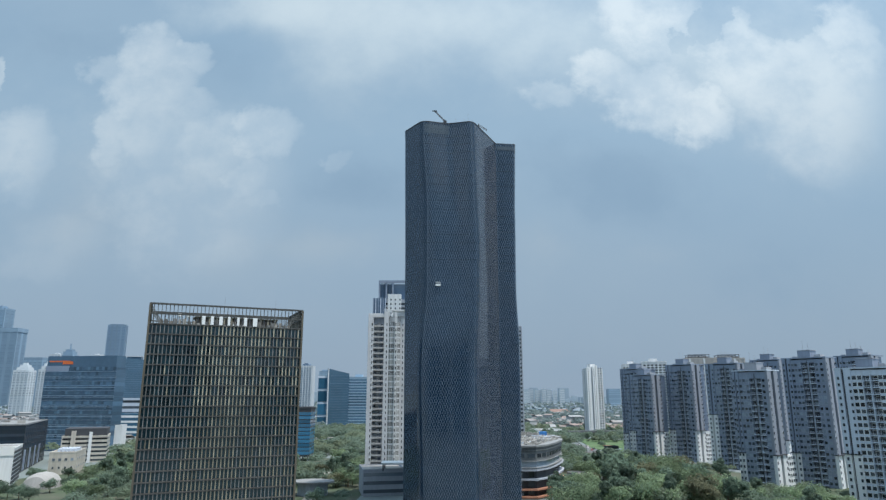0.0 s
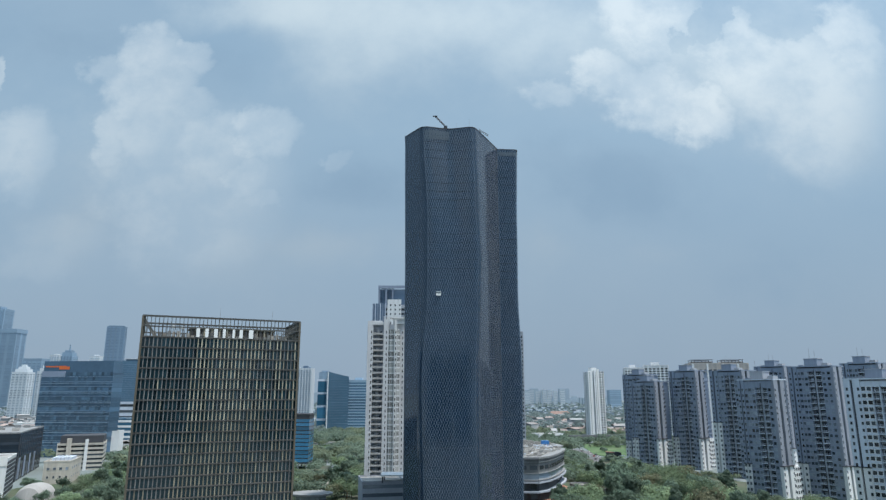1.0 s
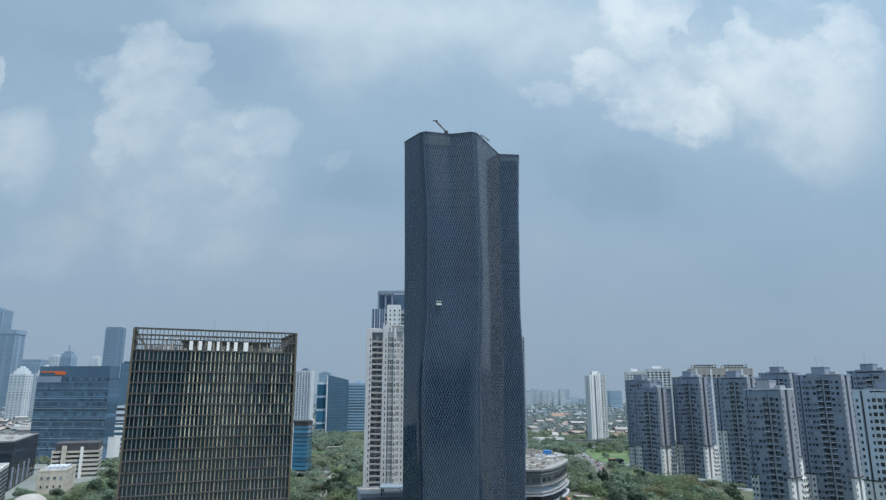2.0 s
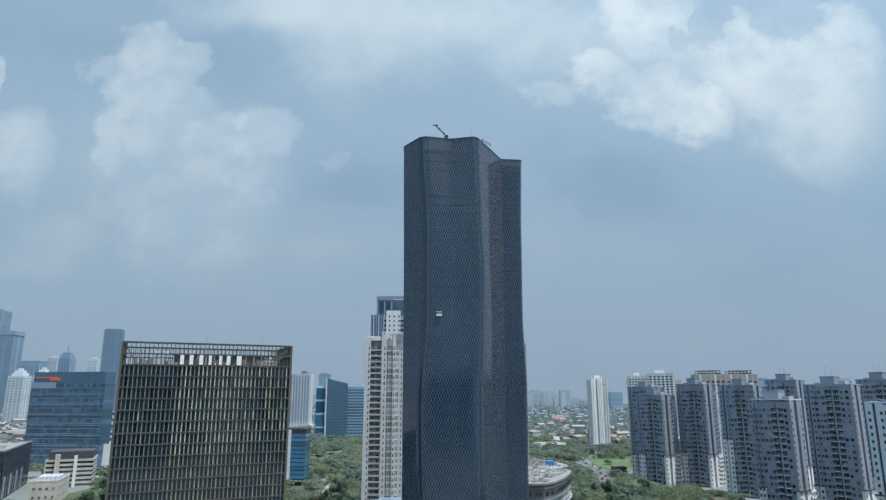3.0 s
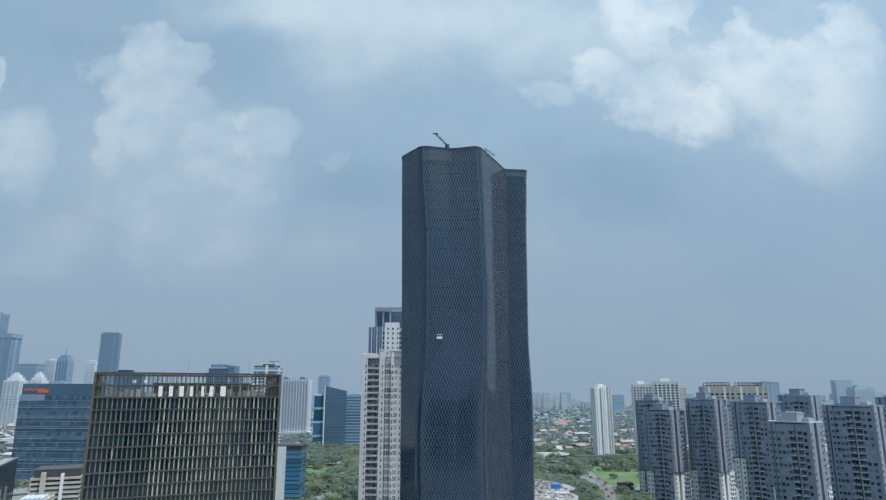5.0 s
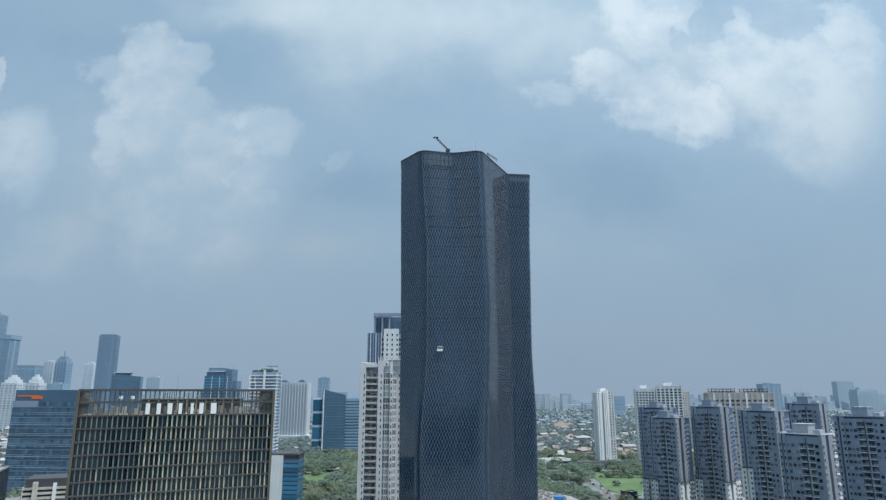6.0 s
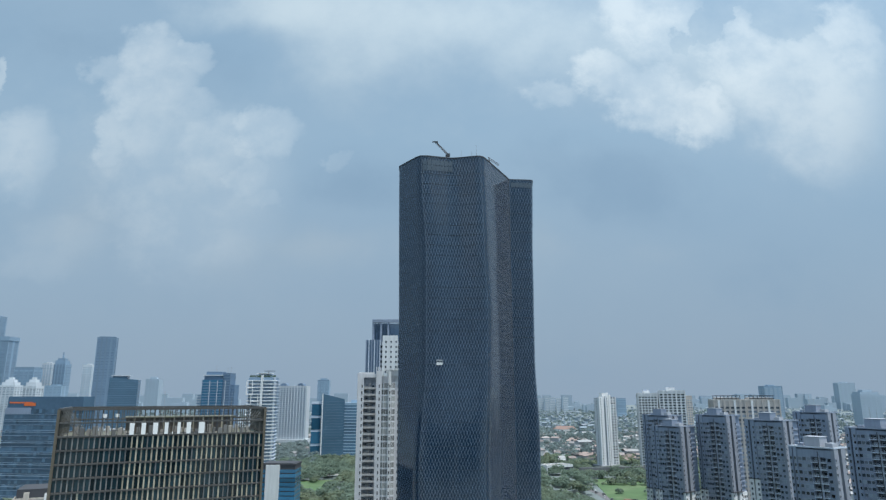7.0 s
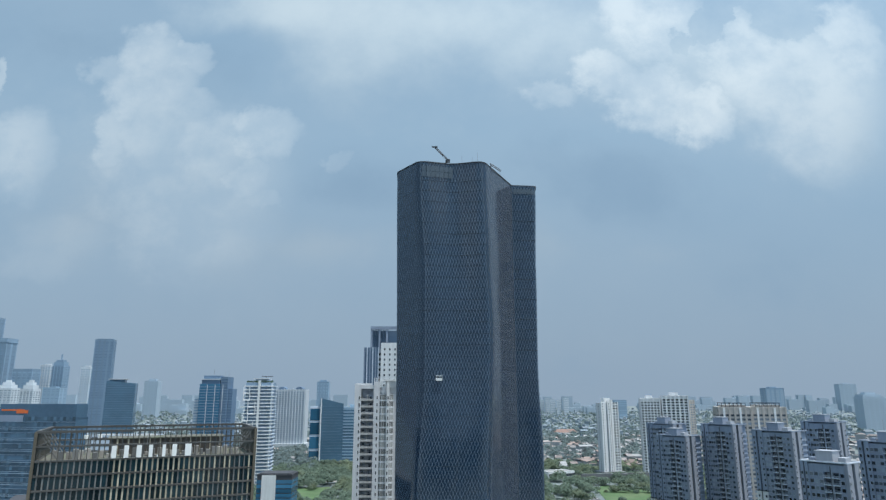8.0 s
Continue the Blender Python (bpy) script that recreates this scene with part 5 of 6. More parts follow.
# plain blocks added unseen behind the camera, to darken the dark tower's reflections
for i, (x_, y_, w_, h_) in enumerate(((-150, -190, 46, 92), (-84, -240, 40, 118), (-30, -170, 36, 84), (22, -260, 44, 126), (86, -180, 40, 96), (150, -230, 46, 120), (-215, -150, 50, 70), (225, -160, 48, 78))):
    m, _ = front(x_ + w_ / 2, y_, x_ - w_ / 2, y_, 24)
    t = thing("apartment_tower", "plain grey block added behind, unseen but for its reflection", "apartment building", m, "mirrored blocks")
    part("body", Shape().box(-w_ / 2, w_ / 2, -12, 12, 0, h_), M_GREY if i % 2 else M_LEDGE, t)
    part("parapet", Shape().box(-w_ / 2 - 0.3, w_ / 2 + 0.3, -12.3, 12.3, h_, h_ + 1.2), M_LEDGE, t)
    wb = Shape()
    for k in range(int((h_ - 3) / 3.4)):
        wb.box(-w_ / 2 - 0.1, w_ / 2 + 0.1, -12.1, 12.1, 1.2 + k * 3.4, 2.9 + k * 3.4)
    part("window_banding", wb, M_PANE, t, kind="stuff")


# ---- podium beside the dark tower ----
pod = thing("shopping_podium", "round-cornered grey podium building with white ledges and busy roof", "commercial building", pose(0, 0, 0))
POD = [(36, 331), (46.5, 331), (52.5, 338), (58.5, 351), (65, 370), (67.5, 380), (65.5, 392), (58, 400), (36, 402)]


def swell(outline, r):
    c = Vector((46, 372))
    return [tuple(Vector(p) + (Vector(p) - c).normalized() * r) for p in outline]


part("upper_wall", Shape().prism(POD, 17.4, 24.2), M_CONCRETE, pod)
part("glass_strip", Shape().prism(swell(POD, -0.5), 13.5, 17.4), M_PANE_MIX, pod, "long grey glazed strip")
part("lower_wall", Shape().prism(swell(POD, -1.5), 0, 13.5), M_DARK, pod)
for z, r, th, mt in ((24.2, 1.2, 0.9, M_LEDGE), (13.0, 1.4, 0.7, M_GREY_LIGHT), (14.3, 0.9, 0.35, M_LEDGE), (17.4, 0.5, 0.3, M_LEDGE), (22.6, 0.7, 0.3, M_LEDGE), (8.6, 1.5, 0.8, M_GREY_LIGHT), (4.0, 1.8, 0.8, M_TERRA), (0.6, 2.2, 0.8, M_TERRA)):
    part("ledge", Shape().prism(swell(POD, r), z, z + th), mt, pod)
W_POD = window_mesh(3.4, 1.7, 0.12).mesh("window", [M_DARK, M_PANE])
W_SHOP = window_mesh(3.0, 3.2, 0.15).mesh("shop_window", [M_DARK, M_PANE])
for (x0, y0), (x1, y1) in zip(POD[:7], POD[1:8]):
    ln, an = math.hypot(x1 - x0, y1 - y0), math.degrees(math.atan2(y1 - y0, x1 - x0))
    for k in range(max(1, int(ln / 4.5))):
        f = (k + 0.5) / max(1, int(ln / 4.5))
        for me_, nm, zs, inset in ((W_POD, "window", (19.3,), 0.0), (W_SHOP, "shop_window", (1.4, 5.7, 10.0), 1.35)):
            for z in zs:
                ob = new(nm, me_)
                ob.parent = pod
                nx_, ny_ = math.sin(radians(an)), -math.cos(radians(an))
                ob.matrix_basis = pose(x0 + (x1 - x0) * f - nx_ * inset, y0 + (y1 - y0) * f - ny_ * inset, z, 0, 0, an)
rng = random.Random(11)
small_units = Shape()
for i in range(640):
    x, y = rng.uniform(38, 66), rng.uniform(333, 398)
    if x > 64.5 or x > 46 + (y - 331) * 0.42 or x > 62 + (398 - y) * 0.25:
        continue
    big = i < 90
    sx, sy, sz = [rng.uniform(0.8, 2.4) if big else rng.uniform(0.3, 1.1) for _ in range(3)]
    if big:
        part("roof_unit", Shape().box(x, x + sx, y, y + sy, 25.1, 25.1 + sz * 0.7), rng.choice([M_CLUTTER, M_CLUTTER, M_ROOF, M_LEDGE, M_PALE]), pod)
    else:
        small_units.box(x, x + sx, y, y + sy * 2, 25.1, 25.1 + sz)
part("roof_clutter", small_units, M_CLUTTER, pod, "small pipes and boxes", "stuff")
part("blue_tank", Shape().box(59.5, 63.8, 406, 410, 24.2, 27.4), M_BLUE_TARP, pod, "blue sheeted roof cabin")
part("canopy", Shape().prism([(58, 384), (65, 381), (64.5, 390), (59, 393)], 25.1, 25.9), M_GREY_LIGHT, pod)
REAR = [(36, 404), (63, 404), (70.5, 409), (73, 416), (71, 428), (64, 442), (55, 452), (36, 455)]
part("rear_lower_wall", Shape().prism(REAR, 0, 13.5), M_DARK, pod)
part("rear_wall", Shape().prism(REAR, 13.5, 23.4), M_CONCRETE, pod)


def grow(outline, r):
    c = Vector((54, 428))
    return [tuple(Vector(p) + (Vector(p) - c).normalized() * r) for p in outline]


for z, r, th in ((23.4, 1.2, 0.8), (17.4, 0.6, 0.35), (13.0, 1.5, 0.6), (9.2, 1.5, 0.7)):
    part("ledge", Shape().prism(grow(REAR, r), z, z + th), M_LEDGE, pod)
rear_units = Shape()
for i in range(420):
    x, y = rng.uniform(38, 71), rng.uniform(406, 450)
    if x - 53 > (452 - y) * 0.62 or x > 68 or (57 < x < 66 and 404 < y < 412):
        continue
    sx, sy, sz = rng.uniform(0.3, 1.6), rng.uniform(0.3, 1.9), rng.uniform(0.3, 1.3)
    rear_units.box(x, x + sx, y, y + sy, 24.2, 24.2 + sz)
part("rear_roof_clutter", rear_units, M_CLUTTER, pod, "small roof pipes and boxes", "stuff")
disc = [(72.5 + 5.4 * math.cos(k * math.pi / 12), 363 + 5.4 * math.sin(k * math.pi / 12)) for k in range(24)]
rt = thing("round_terrace", "round raised terrace with a pale rim", "terrace", pose(0, 0, 0))
part("deck", Shape().prism(disc, 7.2, 8.0), M_PAVE, rt)
part("stem", Shape().bar((72.5, 363, 0), (72.5, 363, 7.2), 2.2, 10), M_DARK, rt)
rim = Shape()
for (x0, y0), (x1, y1) in zip(disc, disc[1:] + disc[:1]):
    rim.quad((x0, y0, 7.4), (x1, y1, 7.4), (x1, y1, 8.9), (x0, y0, 8.9))
part("rim", rim, M_LEDGE, rt)


# ---- low buildings on the left ----
def low_block(name, label, xl, yl, xr, yr, d, h, wall, bands=0, pane_m=None, roof=None, edge=None):
    m, w = front(xl, yl, xr, yr, d)
    t = thing(name, label, "building", m)
    a, b = w / 2, d / 2
    part("wall", Shape().box(-a, a, -b, b, 0, h), wall, t)
    for k in range(bands):
        z = h * (k + 0.35) / bands
        part("window_band", Shape().box(-a * 0.96, a + 0.1, -b - 0.1, b * 0.96, z, z + h / bands * 0.42), pane_m or M_PANE, t)
    part("roof", Shape().box(-a + 0.4, a - 0.4, -b + 0.4, b - 0.4, h, h + 0.2), roof or M_ROOF, t)
    par = Shape()
    for x0, x1, y0, y1 in ((-a - .1, a + .1, -b - .1, -b + .3), (-a - .1, a + .1, b - .3, b + .1), (-a - .1, -a + .3, -b + .3, b - .3), (a - .3, a + .1, -b + .3, b - .3)):
        par.box(x0, x1, y0, y1, h, h + 0.9)
    part("parapet", par, edge or wall, t)
    return t


low_block("glass_hall", "low dark glass building with a pale roof edge", -330, 414.3, -275, 438, 94, 30, M_HALL_GLASS, 7, M_HALL_GLASS, M_LEDGE, M_LEDGE)
hall = bpy.data.objects["glass_hall"]
for i in range(14):
    part("mullion", Shape().box(29.9, 30.25, -45 + i * 7, -44.6 + i * 7, 0, 29.5), M_DARK, hall)
for i in range(4):
    part("panel", Shape().box(29.9, 30.2, -40 + i * 19, -35 + i * 19, 1, 14), M_GREY, hall, "grey stone panel")
rng = random.Random(23)
for i in range(16):
    x_, y_, w_ = rng.uniform(-26, 22), rng.uniform(-44, 40), rng.uniform(1.5, 4.5)
    part("roof_unit", Shape().box(x_, x_ + w_, y_, y_ + rng.uniform(1.5, 5), 30.2, 30.2 + rng.uniform(0.8, 2.4)), rng.choice([M_CLUTTER, M_LEDGE, M_GREY_LIGHT]), hall)
t = low_block("office_building", "white building with a dark striped flank", -273, 354.6, -238, 372, 36, 20, M_WHITE, 0)
for k in range(8):
    part("louvre", Shape().box(19.6, 19.9, -17, 17, 1.5 + k * 2.3, 2.9 + k * 2.3), M_DARK, t)
part("sign_panel", Shape().box(-6, 19.5, -18.3, -18.0, 16.8, 21.6), M_SIGN, t, "white roof sign panel")
for i in range(4):
    part("sign_bar", Shape().box(1 + i * 3, 3 + i * 3, -18.4, -18.3, 18.6, 20.4), M_DARK, t)
t = low_block("office_building", "cream office building with ribbon windows and a roof plant", -284, 497, -256, 509, 34, 18.5, M_SAND, 6, M_PANE)
part("stair_tower", Shape().box(-9, -6, -19.0, -17, 0, 23), M_SAND, t)
part("stair_tower", Shape().box(3, 5, -19.0, -17, 0, 22), M_WHITE, t)
part("penthouse", Shape().box(-14, 14.5, -13, 15, 18.7, 24.5), M_DARK, t)
t = low_block("villa_block", "small cream building with a flat roof and vents", -250.5, 427, -236, 432, 34, 13, M_SAND, 0, M_PANE)
for k_, me_ in ((3.5, W_SMALL), (8.5, W_WIDE)):
    for x_ in (-5, -1.5, 2, 5.5):
        ob = new("window", me_)
        ob.parent = t
        ob.matrix_basis = pose(x_, -17, k_)
    for y_ in (-12, -6, 0, 6, 12):
        ob = new("window", me_)
        ob.parent = t
        ob.matrix_basis = pose(7.67, y_, k_, 0, 0, 90)
for k in range(5):
    part("roof_vent", Shape().box(-5.5 + k * 2.4, -4 + k * 2.4, -6, 10, 13.2, 15.0), M_PALE, t)
low_block("office_building", "narrow white slab office building", -305, 598, -290, 601, 16, 22, M_WHITE, 0)
low_block("office_building", "blue glass low office with white floors", -372, 740, -318, 740, 30, 28, M_BLUE_GLASS, 5, M_WHITE)
low_block("office_building", "white low office with level terraces", -420, 850, -345, 850, 30, 44, M_PALE, 6, M_PANE)
low_block("showroom", "long white low building with a flat roof", 116, 806, 147, 818, 18, 7, M_WHITE, 1, M_PANE)
rh_ = thing("red_roofed_hall", "long hall with a bright red-brown tiled roof", "hall", pose(275, 1560, 0))
part("wall", Shape().box(-24, 24, -9, 9, 0, 8), M_FAR_PALE, rh_)
gable = Shape()
gable.quad((-25, -10, 8), (25, -10, 8), (19, 0, 15), (-19, 0, 15))
gable.quad((25, 10, 8), (-25, 10, 8), (-19, 0, 15), (19, 0, 15))
gable.quad((25, -10, 8), (25, 10, 8), (19, 0, 15), (19, 0, 15.01))
gable.quad((-25, 10, 8), (-25, -10, 8), (-19, 0, 15), (-19, 0, 15.01))
part("roof", gable, M_RED_TILES, rh_)
low_block("warehouse", "white roofed hall among trees", -640, 992.3, -560, 992.3, 40, 12, M_WHITE, 1, M_PANE)
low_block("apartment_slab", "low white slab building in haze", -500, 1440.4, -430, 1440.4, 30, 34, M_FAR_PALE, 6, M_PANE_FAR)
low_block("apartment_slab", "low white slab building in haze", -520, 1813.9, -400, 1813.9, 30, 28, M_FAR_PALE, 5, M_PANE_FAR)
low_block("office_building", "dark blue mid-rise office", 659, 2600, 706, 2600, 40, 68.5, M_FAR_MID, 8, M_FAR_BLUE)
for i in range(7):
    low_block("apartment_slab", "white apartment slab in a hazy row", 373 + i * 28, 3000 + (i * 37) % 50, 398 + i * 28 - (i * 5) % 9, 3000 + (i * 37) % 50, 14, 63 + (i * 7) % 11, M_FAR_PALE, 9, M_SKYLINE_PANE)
# the tent
tent = Shape()
for k in range(12):
    for j in range(8):
        def tp(a, b):
            th, u = math.pi * a / 12, -1 + 2 * b / 8
            rr = max(0.0, 1 - abs(u) ** 3.2) ** 0.5
            return (-220 + 9 * math.cos(th) * rr, 372 + 9.5 * u, 8.2 * math.sin(th) * rr)
        tent.quad(tp(k, j), tp(k + 1, j), tp(k + 1, j + 1), tp(k, j + 1))
tagged(new("dome_tent", tent.mesh("dome_tent", M_TENT)), "pale grey domed fabric tent on the ground", "tent")
OCCUPIED += [(-220, 372, 12), (-212, 352, 10), (-236, 400, 10)]
# the pavilion at the foot of the bronze block
pv = thing("pavilion", "low pavilion with a thin curved pale canopy", "pavilion", pose(-66, 344, 0))
OCCUPIED.append((-66, 344, 16))
cn = [(11 * math.cos(k * math.pi / 10), 8 * math.sin(k * math.pi / 10)) for k in range(20)]
part("canopy", Shape().prism(cn, 6.2, 7.0), M_LEDGE, pv)
part("wall", Shape().prism([(x * 0.7, y * 0.7) for x, y in cn], 0, 6.2), M_GREY_LIGHT, pv)
low_block("tower_annexe", "dark glass annexe with a white canopy beside the lattice tower", -40, 339.3, -19, 343.6, 24, 12, M_GREY_LIGHT, 3, M_PANE_MIX)
cnp = thing("canopy_frame", "white flat canopy on a dark frame", "canopy", pose(0, 0, 0))
part("slab", Shape().box(-31, -18.5, 339, 351, 15.2, 16.0), M_WHITE, cnp)
for x_, y_ in ((-30, 340), (-19.5, 340), (-30, 350), (-19.5, 350)):
    part("post", Shape().box(x_ - 0.3, x_ + 0.3, y_ - 0.3, y_ + 0.3, 12.0, 15.2), M_DARK, cnp)


# ---- details on the dark tower ----
crane = thing("roof_crane", "grey maintenance crane with a folded jib on the tower roof", "crane", pose(0.6, 288, TOWER_H - 5.6))
part("mast", Shape().bar((0, 0, 0), (0, 0, 9.0), 0.28, 6), M_DARK_STEEL, crane)
part("counterweight", Shape().box(0.2, 1.5, -0.5, 0.5, 8.2, 9.4), M_DARK_STEEL, crane)
jib = Shape()
for dz in (0.0, 0.7):
    jib.bar((0.8, 0, 8.6 + dz), (-4.2, 0, 14.0 + dz), 0.16, 5)
for i in range(8):
    f = i / 8
    jib.bar((0.8 - 5 * f, 0, 8.6 + 5.4 * f), (0.8 - 5 * (f + 0.1), 0, 9.3 + 5.4 * (f + 0.1)), 0.09, 4)
part("jib", jib, M_DARK_STEEL, crane)
part("jib_head", Shape().box(-5.4, -3.2, -0.25, 0.25, 14.2, 14.6), M_DARK_STEEL, crane)
for x_, y_, h_ in ((6.5, 287, 10.5), (10.5, 286, 9.5), (12.5, 288, 13.0)):
    mast = thing("aerial", "thin roof aerial on the dark tower", "aerial", pose(x_, y_, TOWER_H - 5.6))
    part("pole", Shape().bar((0, 0, 0), (0, 0, h_), 0.09, 5, r2=0.04), M_STEEL, mast)
    part("base", Shape().box(-0.3, 0.3, -0.3, 0.3, 0, 0.6), M_STEEL, mast)
rf_ = thing("roof_ladder_frame", "small dark lattice frame leaning over the tower parapet", "frame", pose(19.4, 291.5, TOWER_H - 5.6))
for y_ in (-0.8, 0.8):
    part("leg", Shape().bar((-1.6, y_, 0), (-1.6, y_, 8.4), 0.14, 5), M_DARK_STEEL, rf_)
    part("rail", Shape().bar((-2.0, y_, 8.9), (2.2, y_, 6.0), 0.13, 5), M_DARK_STEEL, rf_)
for i in range(5):
    part("rung", Shape().bar((-1.8 + i * 0.95, -0.8, 8.76 - i * 0.656), (-1.8 + i * 0.95, 0.8, 8.76 - i * 0.656), 0.09, 4), M_DARK_STEEL, rf_)
gd = thing("maintenance_cradle", "small white maintenance cradle hanging on the lattice front", "cradle", pose(-1.9, 279.6, 96.6))
part("basket", Shape().box(-1.1, 1.1, -0.5, 0.5, 0, 0.9), M_SIGN, gd)
part("rail", Shape().box(-1.1, 1.1, -0.5, -0.42, 1.3, 1.4), M_STEEL, gd)
part("roof_sheet", Shape().box(-1.1, 1.1, -0.5, 0.5, 1.6, 1.75), M_SIGN, gd)
for x_ in (-1.0, 1.0):
    part("post", Shape().box(x_ - 0.05, x_ + 0.05, -0.05, 0.05, 0.9, 1.6), M_STEEL, gd)
for x_, y_, h_ in ((-86, 252, 9), (-68, 260, 9)):
    mast = thing("aerial", "thin lightning rod on the bronze block", "aerial", pose(x_, y_, AY_H - 8.0))
    part("pole", Shape().bar((0, 0, 0), (0, 0, h_ + 4), 0.07, 5, r2=0.04), M_STEEL, mast)


# ---- trees ----
def crown_mesh(seed, r, h0, h1, leaves, size, mat, flat=1.0):
    """An uneven crown: lumps on limb ends, each a cloud of small tilted leaf sprays, with gaps between."""
    rg = random.Random(seed)
    s = Shape()
    lumps = []
    for k in range(11):
        an, rad = rg.uniform(0, 2 * math.pi), r * math.sqrt(rg.random()) * 0.75
        lumps.append((rad * math.cos(an), rad * math.sin(an), h0 + (h1 - h0) * (0.25 + 0.6 * rg.random()) - flat * rad * 0.18, r * rg.uniform(0.28, 0.5)))
    for k in range(leaves):
        lx, ly, lz, lr = lumps[k % len(lumps)]
        d = Vector((rg.gauss(0, 1), rg.gauss(0, 1), rg.gauss(0, 0.7) + 0.25)).normalized()
        p = Vector((lx, ly, lz)) + d * lr * rg.uniform(0.65, 1.08)
        n = (d + Vector((rg.uniform(-.7, .7), rg.uniform(-.7, .7), rg.uniform(-.2, .9)))).normalized()
        u = n.orthogonal().normalized()
        w = n.cross(u)
        a = rg.uniform(0, math.pi)
        u, w = u * math.cos(a) + w * math.sin(a), w * math.cos(a) - u * math.sin(a)
        sz = size * rg.uniform(0.6, 1.3)
        q = [p + u * sz, p + w * sz * 0.7 + n * sz * 0.2, p - u * sz, p - w * sz * 0.7 - n * sz * 0.1]
        s.quad(*[tuple(x) for x in q])
    return s.mesh("crown", mat)


def trunk_mesh(seed, h, r):
    rg = random.Random(seed)
    s = Shape()
    s.bar((0, 0, -0.3), (0.2, 0.1, h * 0.45), r * 0.035 + 0.12, 6, r2=r * 0.025 + 0.08)
    for k in range(5):
        an = k * 1.26 + rg.random()
        s.bar((0.2, 0.1, h * rg.uniform(0.35, 0.45)), (r * 0.55 * math.cos(an), r * 0.55 * math.sin(an), h * rg.uniform(0.6, 0.8)), r * 0.02 + 0.06, 5, r2=0.05)
    return s.mesh("trunk", M_BARK)


KINDS = []
for k, (r, h, mt, lab) in enumerate([(5.5, 9.5, M_LEAF, "broad green street tree with a rounded crown"), (8.5, 9.5, M_LEAF, "wide spreading green rain tree"), (4.5, 12, M_LEAF_DARK, "tall dark green tree"),
                                     (6.0, 9, M_LEAF_DARK, "dark broad tree with a loose crown"), (5.5, 10, M_LEAF_DRY, "tree with yellow-brown thinning leaves"), (3.2, 14, M_LEAF_DARK, "slender dark conifer-like tree")]):
    cm = crown_mesh(50 + k, r, h * 0.35, h, 1500, 0.42, mt)
    KINDS.append((cm, trunk_mesh(70 + k, h, r), r, lab))


def free(x, y, r):
    return not (x < -0.545 * y and y < 425) and all((x - a) ** 2 + (y - b) ** 2 > (c + r * 0.7) ** 2 for a, b, c in OCCUPIED)


def plant(kind, x, y, s, rot):
    cm, tm, r, lab = KINDS[kind]
    t_ = thing("tree", lab, "tree", pose(x, y, 0, 0, 0, rot) @ Matrix.Diagonal((s, s, s, 1)), "trees")
    part("trunk", tm, None, t_)
    part("crown", cm, None, t_)


for x_, y_ in ((-214, 334), (-196, 322), (-222, 336), (-206, 330), (-230, 350), (-240, 343), (-236, 396), (-246, 405), (-224, 404), (-204, 352), (-202, 366)):
    plant(3, x_, y_, 0.75, x_ * 7)
rng = random.Random(5)
GROVES = [((-205, -135), (320, 440), 58, 1.05), ((-236, -140), (440, 500), 24, 1.0), ((140, 178), (275, 340), 18, 0.85), ((-108, -46), (310, 512), 42, 1.0), ((50, 142), (296, 430), 100, 1.3), ((85, 140), (425, 520), 34, 0.75), ((-60, -30), (352, 405), 8, 0.9), ((196, 240), (265, 320), 10, 0.8)]
spots = []
for (xa, xb), (ya, yb), count, size in GROVES:
    made = tries = 0
    while made < count and tries < count * 30:
        tries += 1
        x, y = rng.uniform(xa, xb), rng.uniform(ya, yb)
        kind = rng.choices(range(6), (5, 4, 4, 4, 1.2, 1.5))[0]
        s = size * rng.uniform(0.7, 1.15)
        r = KINDS[kind][2] * s
        if free(x, y, r) and all((x - a) ** 2 + (y - b) ** 2 > ((r + c) * 0.42) ** 2 for a, b, c in spots):
            spots.append((x, y, r))
            plant(kind, x, y, s, rng.uniform(0, 360))
            made += 1


# ---- cars on the curving road ----
def car(paint, label, m):
    t_ = thing("car", label, "car", m, "cars on the road")
    b = Shape()
    b.prism([(-0.9, -2.1), (0.9, -2.1), (0.9, 2.1), (-0.9, 2.1)], 0.35, 0.85, top=[(-0.86, -2.0), (0.86, -2.0), (0.86, 2.0), (-0.86, 2.0)])
    part("body", b, paint, t_)
    part("cabin", Shape().prism([(-0.8, -1.4), (0.8, -1.4), (0.8, 1.0), (-0.8, 1.0)], 0.85, 1.45, top=[(-0.62, -0.9), (0.62, -0.9), (0.62, 0.5), (-0.62, 0.5)]), M_PANE, t_)
    part("roof", Shape().box(-0.6, 0.6, -0.85, 0.45, 1.45, 1.5), paint, t_)
    for sx in (-0.85, 0.85):
        for sy in (-1.35, 1.3):
            part("wheel", Shape().bar((sx - 0.1, sy, 0.33), (sx + 0.1, sy, 0.33), 0.33, 8), M_TYRE, t_)


rng_c = random.Random(31)
for i, k in enumerate(range(16, len(road_line) - 6, 2)):
    p, q = road_line[k], road_line[k + 1]
    d_ = (q - p).normalized()
    side = 1.7 if i % 2 else -1.7
    o_ = p + Vector((d_.y, -d_.x, 0)) * side + d_ * rng_c.uniform(0, 5)
    paint, lab = rng_c.choice([(M_CAR_WHITE, "white car driving on the curving road"), (M_CAR_DARK, "dark car driving on the curving road"), (M_CAR_WHITE, "white car driving on the curving road"), (M_CAR_RED, "red car driving on the curving road")])
    car(paint, lab, pose(o_.x, o_.y, 0.15, 0, 0, math.degrees(math.atan2(-d_.x, d_.y)) + (180 if i % 2 else 0)))

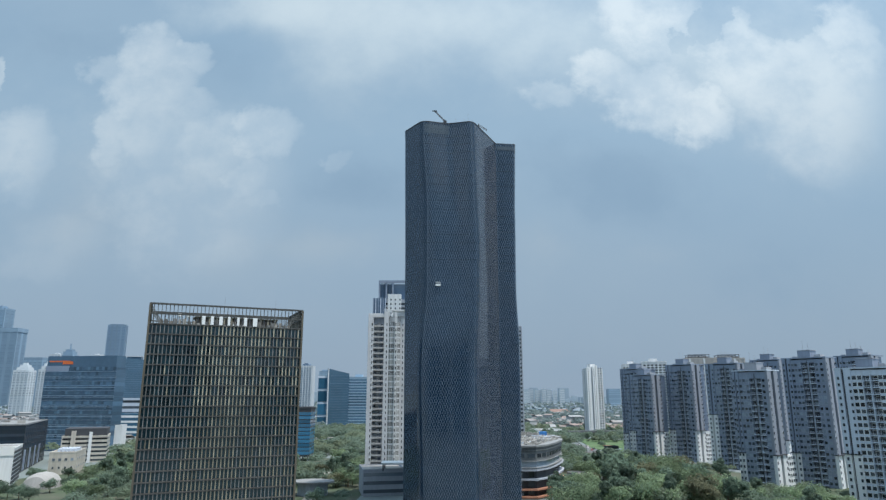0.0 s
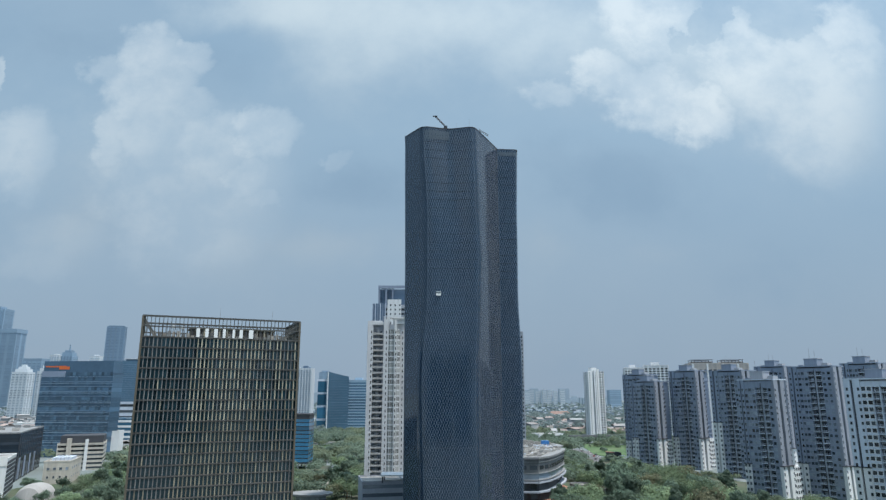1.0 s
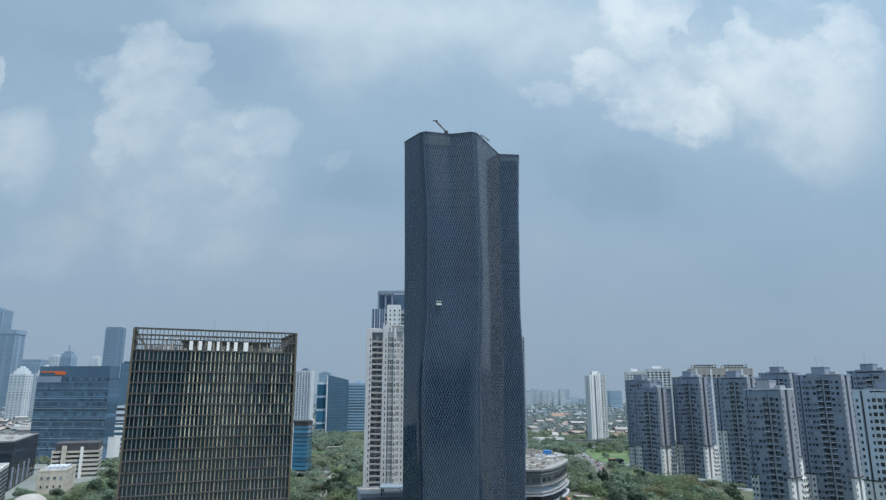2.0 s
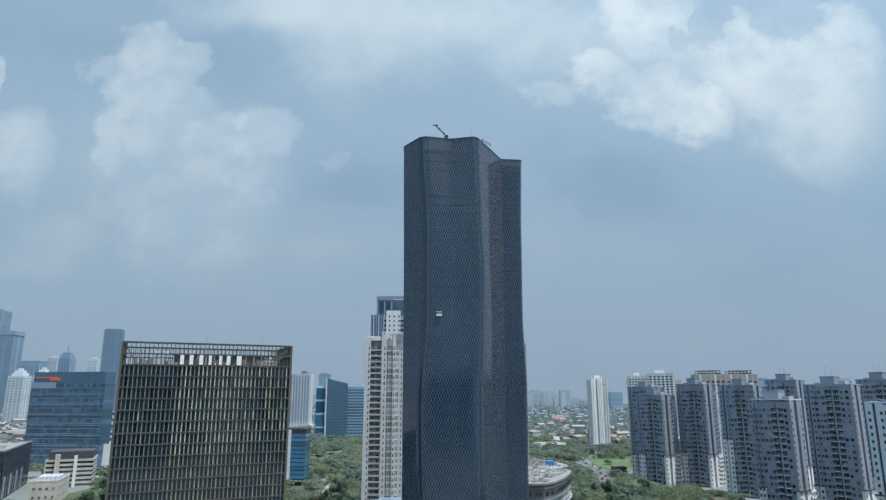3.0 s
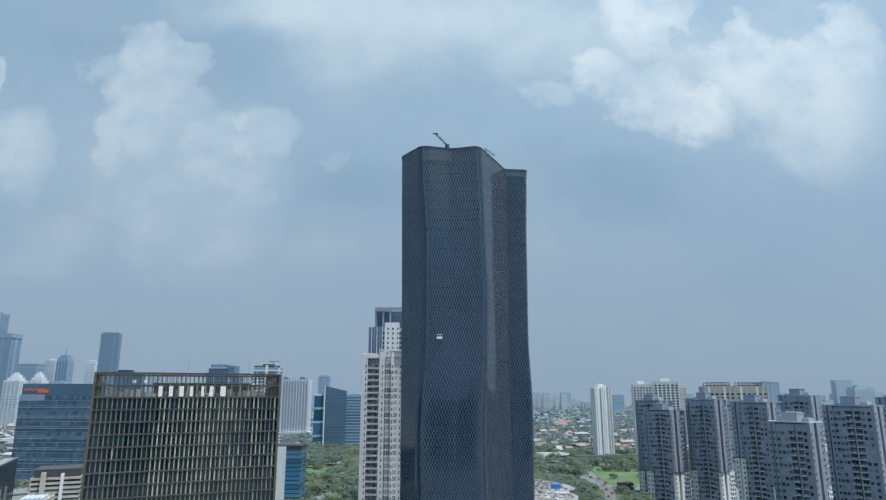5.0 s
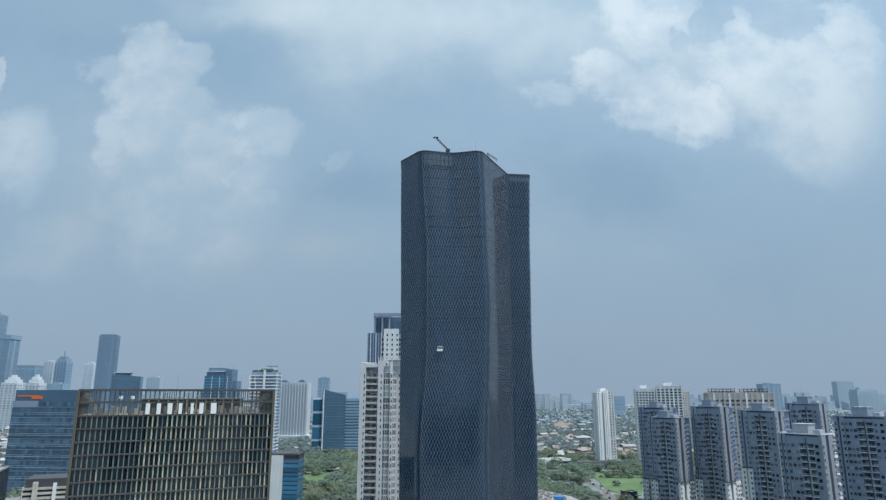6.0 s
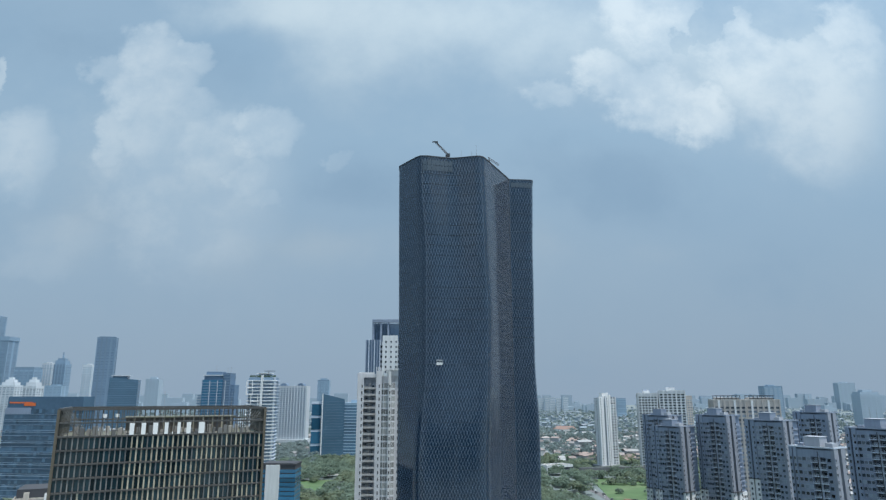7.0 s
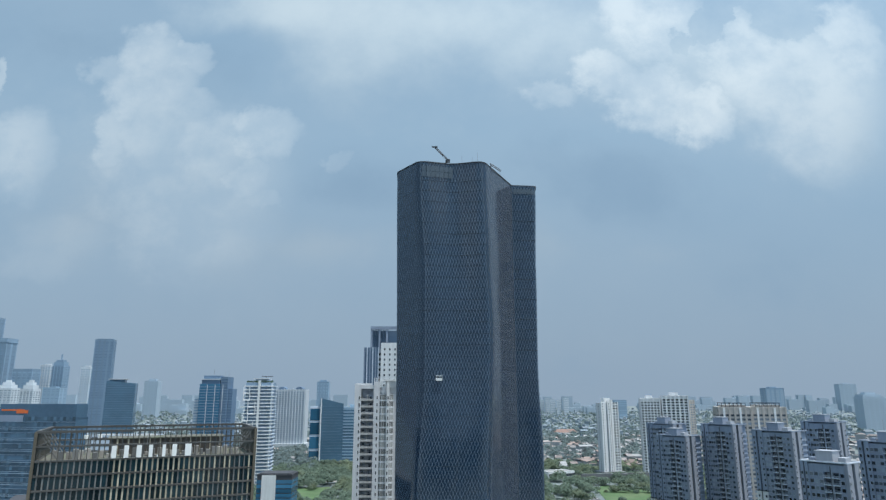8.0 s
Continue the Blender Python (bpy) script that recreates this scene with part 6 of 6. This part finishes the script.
# a retaining wall before the white tower, and a small roadside building
rw = thing("retaining_wall", "weathered grey concrete wall below the white tower", "wall", pose(0, 0, 0))
for i in range(9):
    part("wall_panel", Shape().box(150 + i * 9, 158.7 + i * 9, 796 + i * 1.5, 797 + i * 1.5, 0, 6.5), M_CONCRETE, rw)
part("coping", Shape().prism([(150, 795.7), (231, 809), (231, 810), (150, 796.8)], 6.5, 7.0), M_LEDGE, rw)
sh = low_block("roadside_shop", "small dark roadside building with red and white roofs", 141, 571, 151, 572, 9, 5.5, M_DARK, 1, M_PANE, M_WHITE)
part("red_canopy", Shape().box(-5, 1, 0.5, 6, 5.8, 6.4), M_TERRA, sh, "red roof sheet")
part("white_canopy", Shape().box(3, 8, -6, -1, 3.6, 4.0), M_WHITE, sh, "white canopy sheet")

# far woods: many small crowns joined
wood = Shape()


def woods(xa, xb, ya, yb, count, r0, r1, leaves, size):
    for _ in range(count):
        x, y = rng.uniform(xa, xb), rng.uniform(ya, yb)
        r = rng.uniform(r0, r1)
        if not free(x, y, r):
            continue
        hgt = r * rng.uniform(1.3, 1.9)
        for k in range(leaves):
            d = Vector((rng.gauss(0, 1), rng.gauss(0, 1), abs(rng.gauss(0, 0.8)) + 0.1)).normalized()
            p = Vector((x, y, hgt - r)) + Vector((d.x * r, d.y * r, d.z * r * 0.85)) * rng.uniform(0.75, 1.05)
            n = (d + Vector((rng.uniform(-.5, .5), rng.uniform(-.5, .5), rng.uniform(0, .6)))).normalized()
            u = n.orthogonal().normalized()
            w_ = n.cross(u)
            sz = size * r * rng.uniform(0.7, 1.3)
            wood.quad(tuple(p + u * sz), tuple(p + w_ * sz), tuple(p - u * sz), tuple(p - w_ * sz))


woods(-204, -118, 305, 500, 170, 3.5, 6, 380, 0.075)
woods(66, 142, 300, 440, 230, 3.0, 5.5, 380, 0.075)
woods(-108, -44, 320, 520, 110, 3.5, 6.5, 330, 0.08)
woods(205, 262, 300, 440, 60, 3, 5, 160, 0.11)
woods(132, 166, 345, 425, 110, 1.5, 3.2, 200, 0.1)
for x_, y_, n_ in ((128, 420, 16), (140, 392, 18), (148, 372, 16), (154, 352, 14), (136, 440, 14), (160, 330, 12), (164, 470, 22), (184, 456, 18), (172, 490, 16), (216, 385, 16), (200, 330, 12)):
    for k_ in range(n_):
        xx, yy, r_ = x_ + rng.uniform(-9, 9), y_ + rng.uniform(-12, 12), rng.uniform(1.6, 3.2)
        keep = OCCUPIED[:]
        OCCUPIED[:] = [(a, b, c * 0.72) for a, b, c in keep]
        woods(xx, xx, yy, yy, 1, r_, r_, 170, 0.11)
        OCCUPIED[:] = keep
woods(140, 182, 270, 345, 60, 2.5, 4.5, 330, 0.08)
woods(-200, -40, 512.2, 939, 800, 4, 7, 150, 0.15)
woods(-330, -120, 490.8, 853.6, 350, 4, 7, 130, 0.16)
woods(60, 140, 629.5, 960.3, 260, 4, 7, 130, 0.16)
woods(72, 142, 441.5, 640.2, 260, 3.5, 6, 150, 0.15)
woods(135, 330, 640, 960.3, 1000, 2.5, 5.5, 90, 0.18)
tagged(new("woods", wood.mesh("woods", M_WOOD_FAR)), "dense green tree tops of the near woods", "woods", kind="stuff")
# the far groves take the leaf colour with painted haze
wood = Shape()
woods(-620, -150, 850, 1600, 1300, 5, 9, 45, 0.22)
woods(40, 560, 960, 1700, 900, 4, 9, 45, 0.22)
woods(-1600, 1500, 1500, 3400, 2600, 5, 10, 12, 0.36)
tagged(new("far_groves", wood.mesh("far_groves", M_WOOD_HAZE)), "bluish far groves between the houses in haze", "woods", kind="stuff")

# far houses: walls and pitched roofs, joined
hs, rs, hs_far, rs_far = Shape(), Shape(), Shape(), Shape()
for _ in range(11500):
    y = 620 + 3600 * rng.random() ** 1.7
    x = rng.uniform(-0.8, 0.8) * y
    a, b, h = rng.uniform(2.4, 4.8), rng.uniform(2.4, 4.8), rng.uniform(3, 7)
    if rng.random() < 0.06:
        a, b, h = a * 2.4, b * 2.0, h * 1.9
    if (-230 < x < -40 and y < 940) or (y < 900 and 40 < x < 340) or not free(x, y, 6):
        continue
    turn = rng.choice([-0.5, 0.1, 0.9]) + rng.uniform(-0.15, 0.15)
    c_, s_ = math.cos(turn), math.sin(turn)
    L = lambda u, v, z: (x + u * c_ - v * s_, y + u * s_ + v * c_, z)
    # houses past 1500 m take copies with haze painted into the colour
    for (u0, v0), (u1, v1) in (((-a, -b), (a, -b)), ((a, -b), (a, b)), ((a, b), (-a, b)), ((-a, b), (-a, -b))):
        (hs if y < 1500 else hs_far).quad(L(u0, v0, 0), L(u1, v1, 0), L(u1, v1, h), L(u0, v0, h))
    e = 0.6
    rh = rng.choice([0.3, 2.0, 2.6])
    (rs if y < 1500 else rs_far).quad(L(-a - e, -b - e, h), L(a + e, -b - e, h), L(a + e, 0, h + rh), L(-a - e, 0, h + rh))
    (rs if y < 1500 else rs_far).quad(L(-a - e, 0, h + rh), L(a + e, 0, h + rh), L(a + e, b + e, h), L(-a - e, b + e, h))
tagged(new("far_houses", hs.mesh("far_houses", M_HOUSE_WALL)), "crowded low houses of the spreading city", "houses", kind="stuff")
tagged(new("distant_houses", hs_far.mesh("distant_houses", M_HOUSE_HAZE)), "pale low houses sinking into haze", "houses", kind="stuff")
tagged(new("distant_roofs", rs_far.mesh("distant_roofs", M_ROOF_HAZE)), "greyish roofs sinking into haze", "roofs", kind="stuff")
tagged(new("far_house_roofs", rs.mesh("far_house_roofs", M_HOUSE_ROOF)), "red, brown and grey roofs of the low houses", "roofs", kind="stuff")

# the farthest skyline, its pale tone painted in place of haze
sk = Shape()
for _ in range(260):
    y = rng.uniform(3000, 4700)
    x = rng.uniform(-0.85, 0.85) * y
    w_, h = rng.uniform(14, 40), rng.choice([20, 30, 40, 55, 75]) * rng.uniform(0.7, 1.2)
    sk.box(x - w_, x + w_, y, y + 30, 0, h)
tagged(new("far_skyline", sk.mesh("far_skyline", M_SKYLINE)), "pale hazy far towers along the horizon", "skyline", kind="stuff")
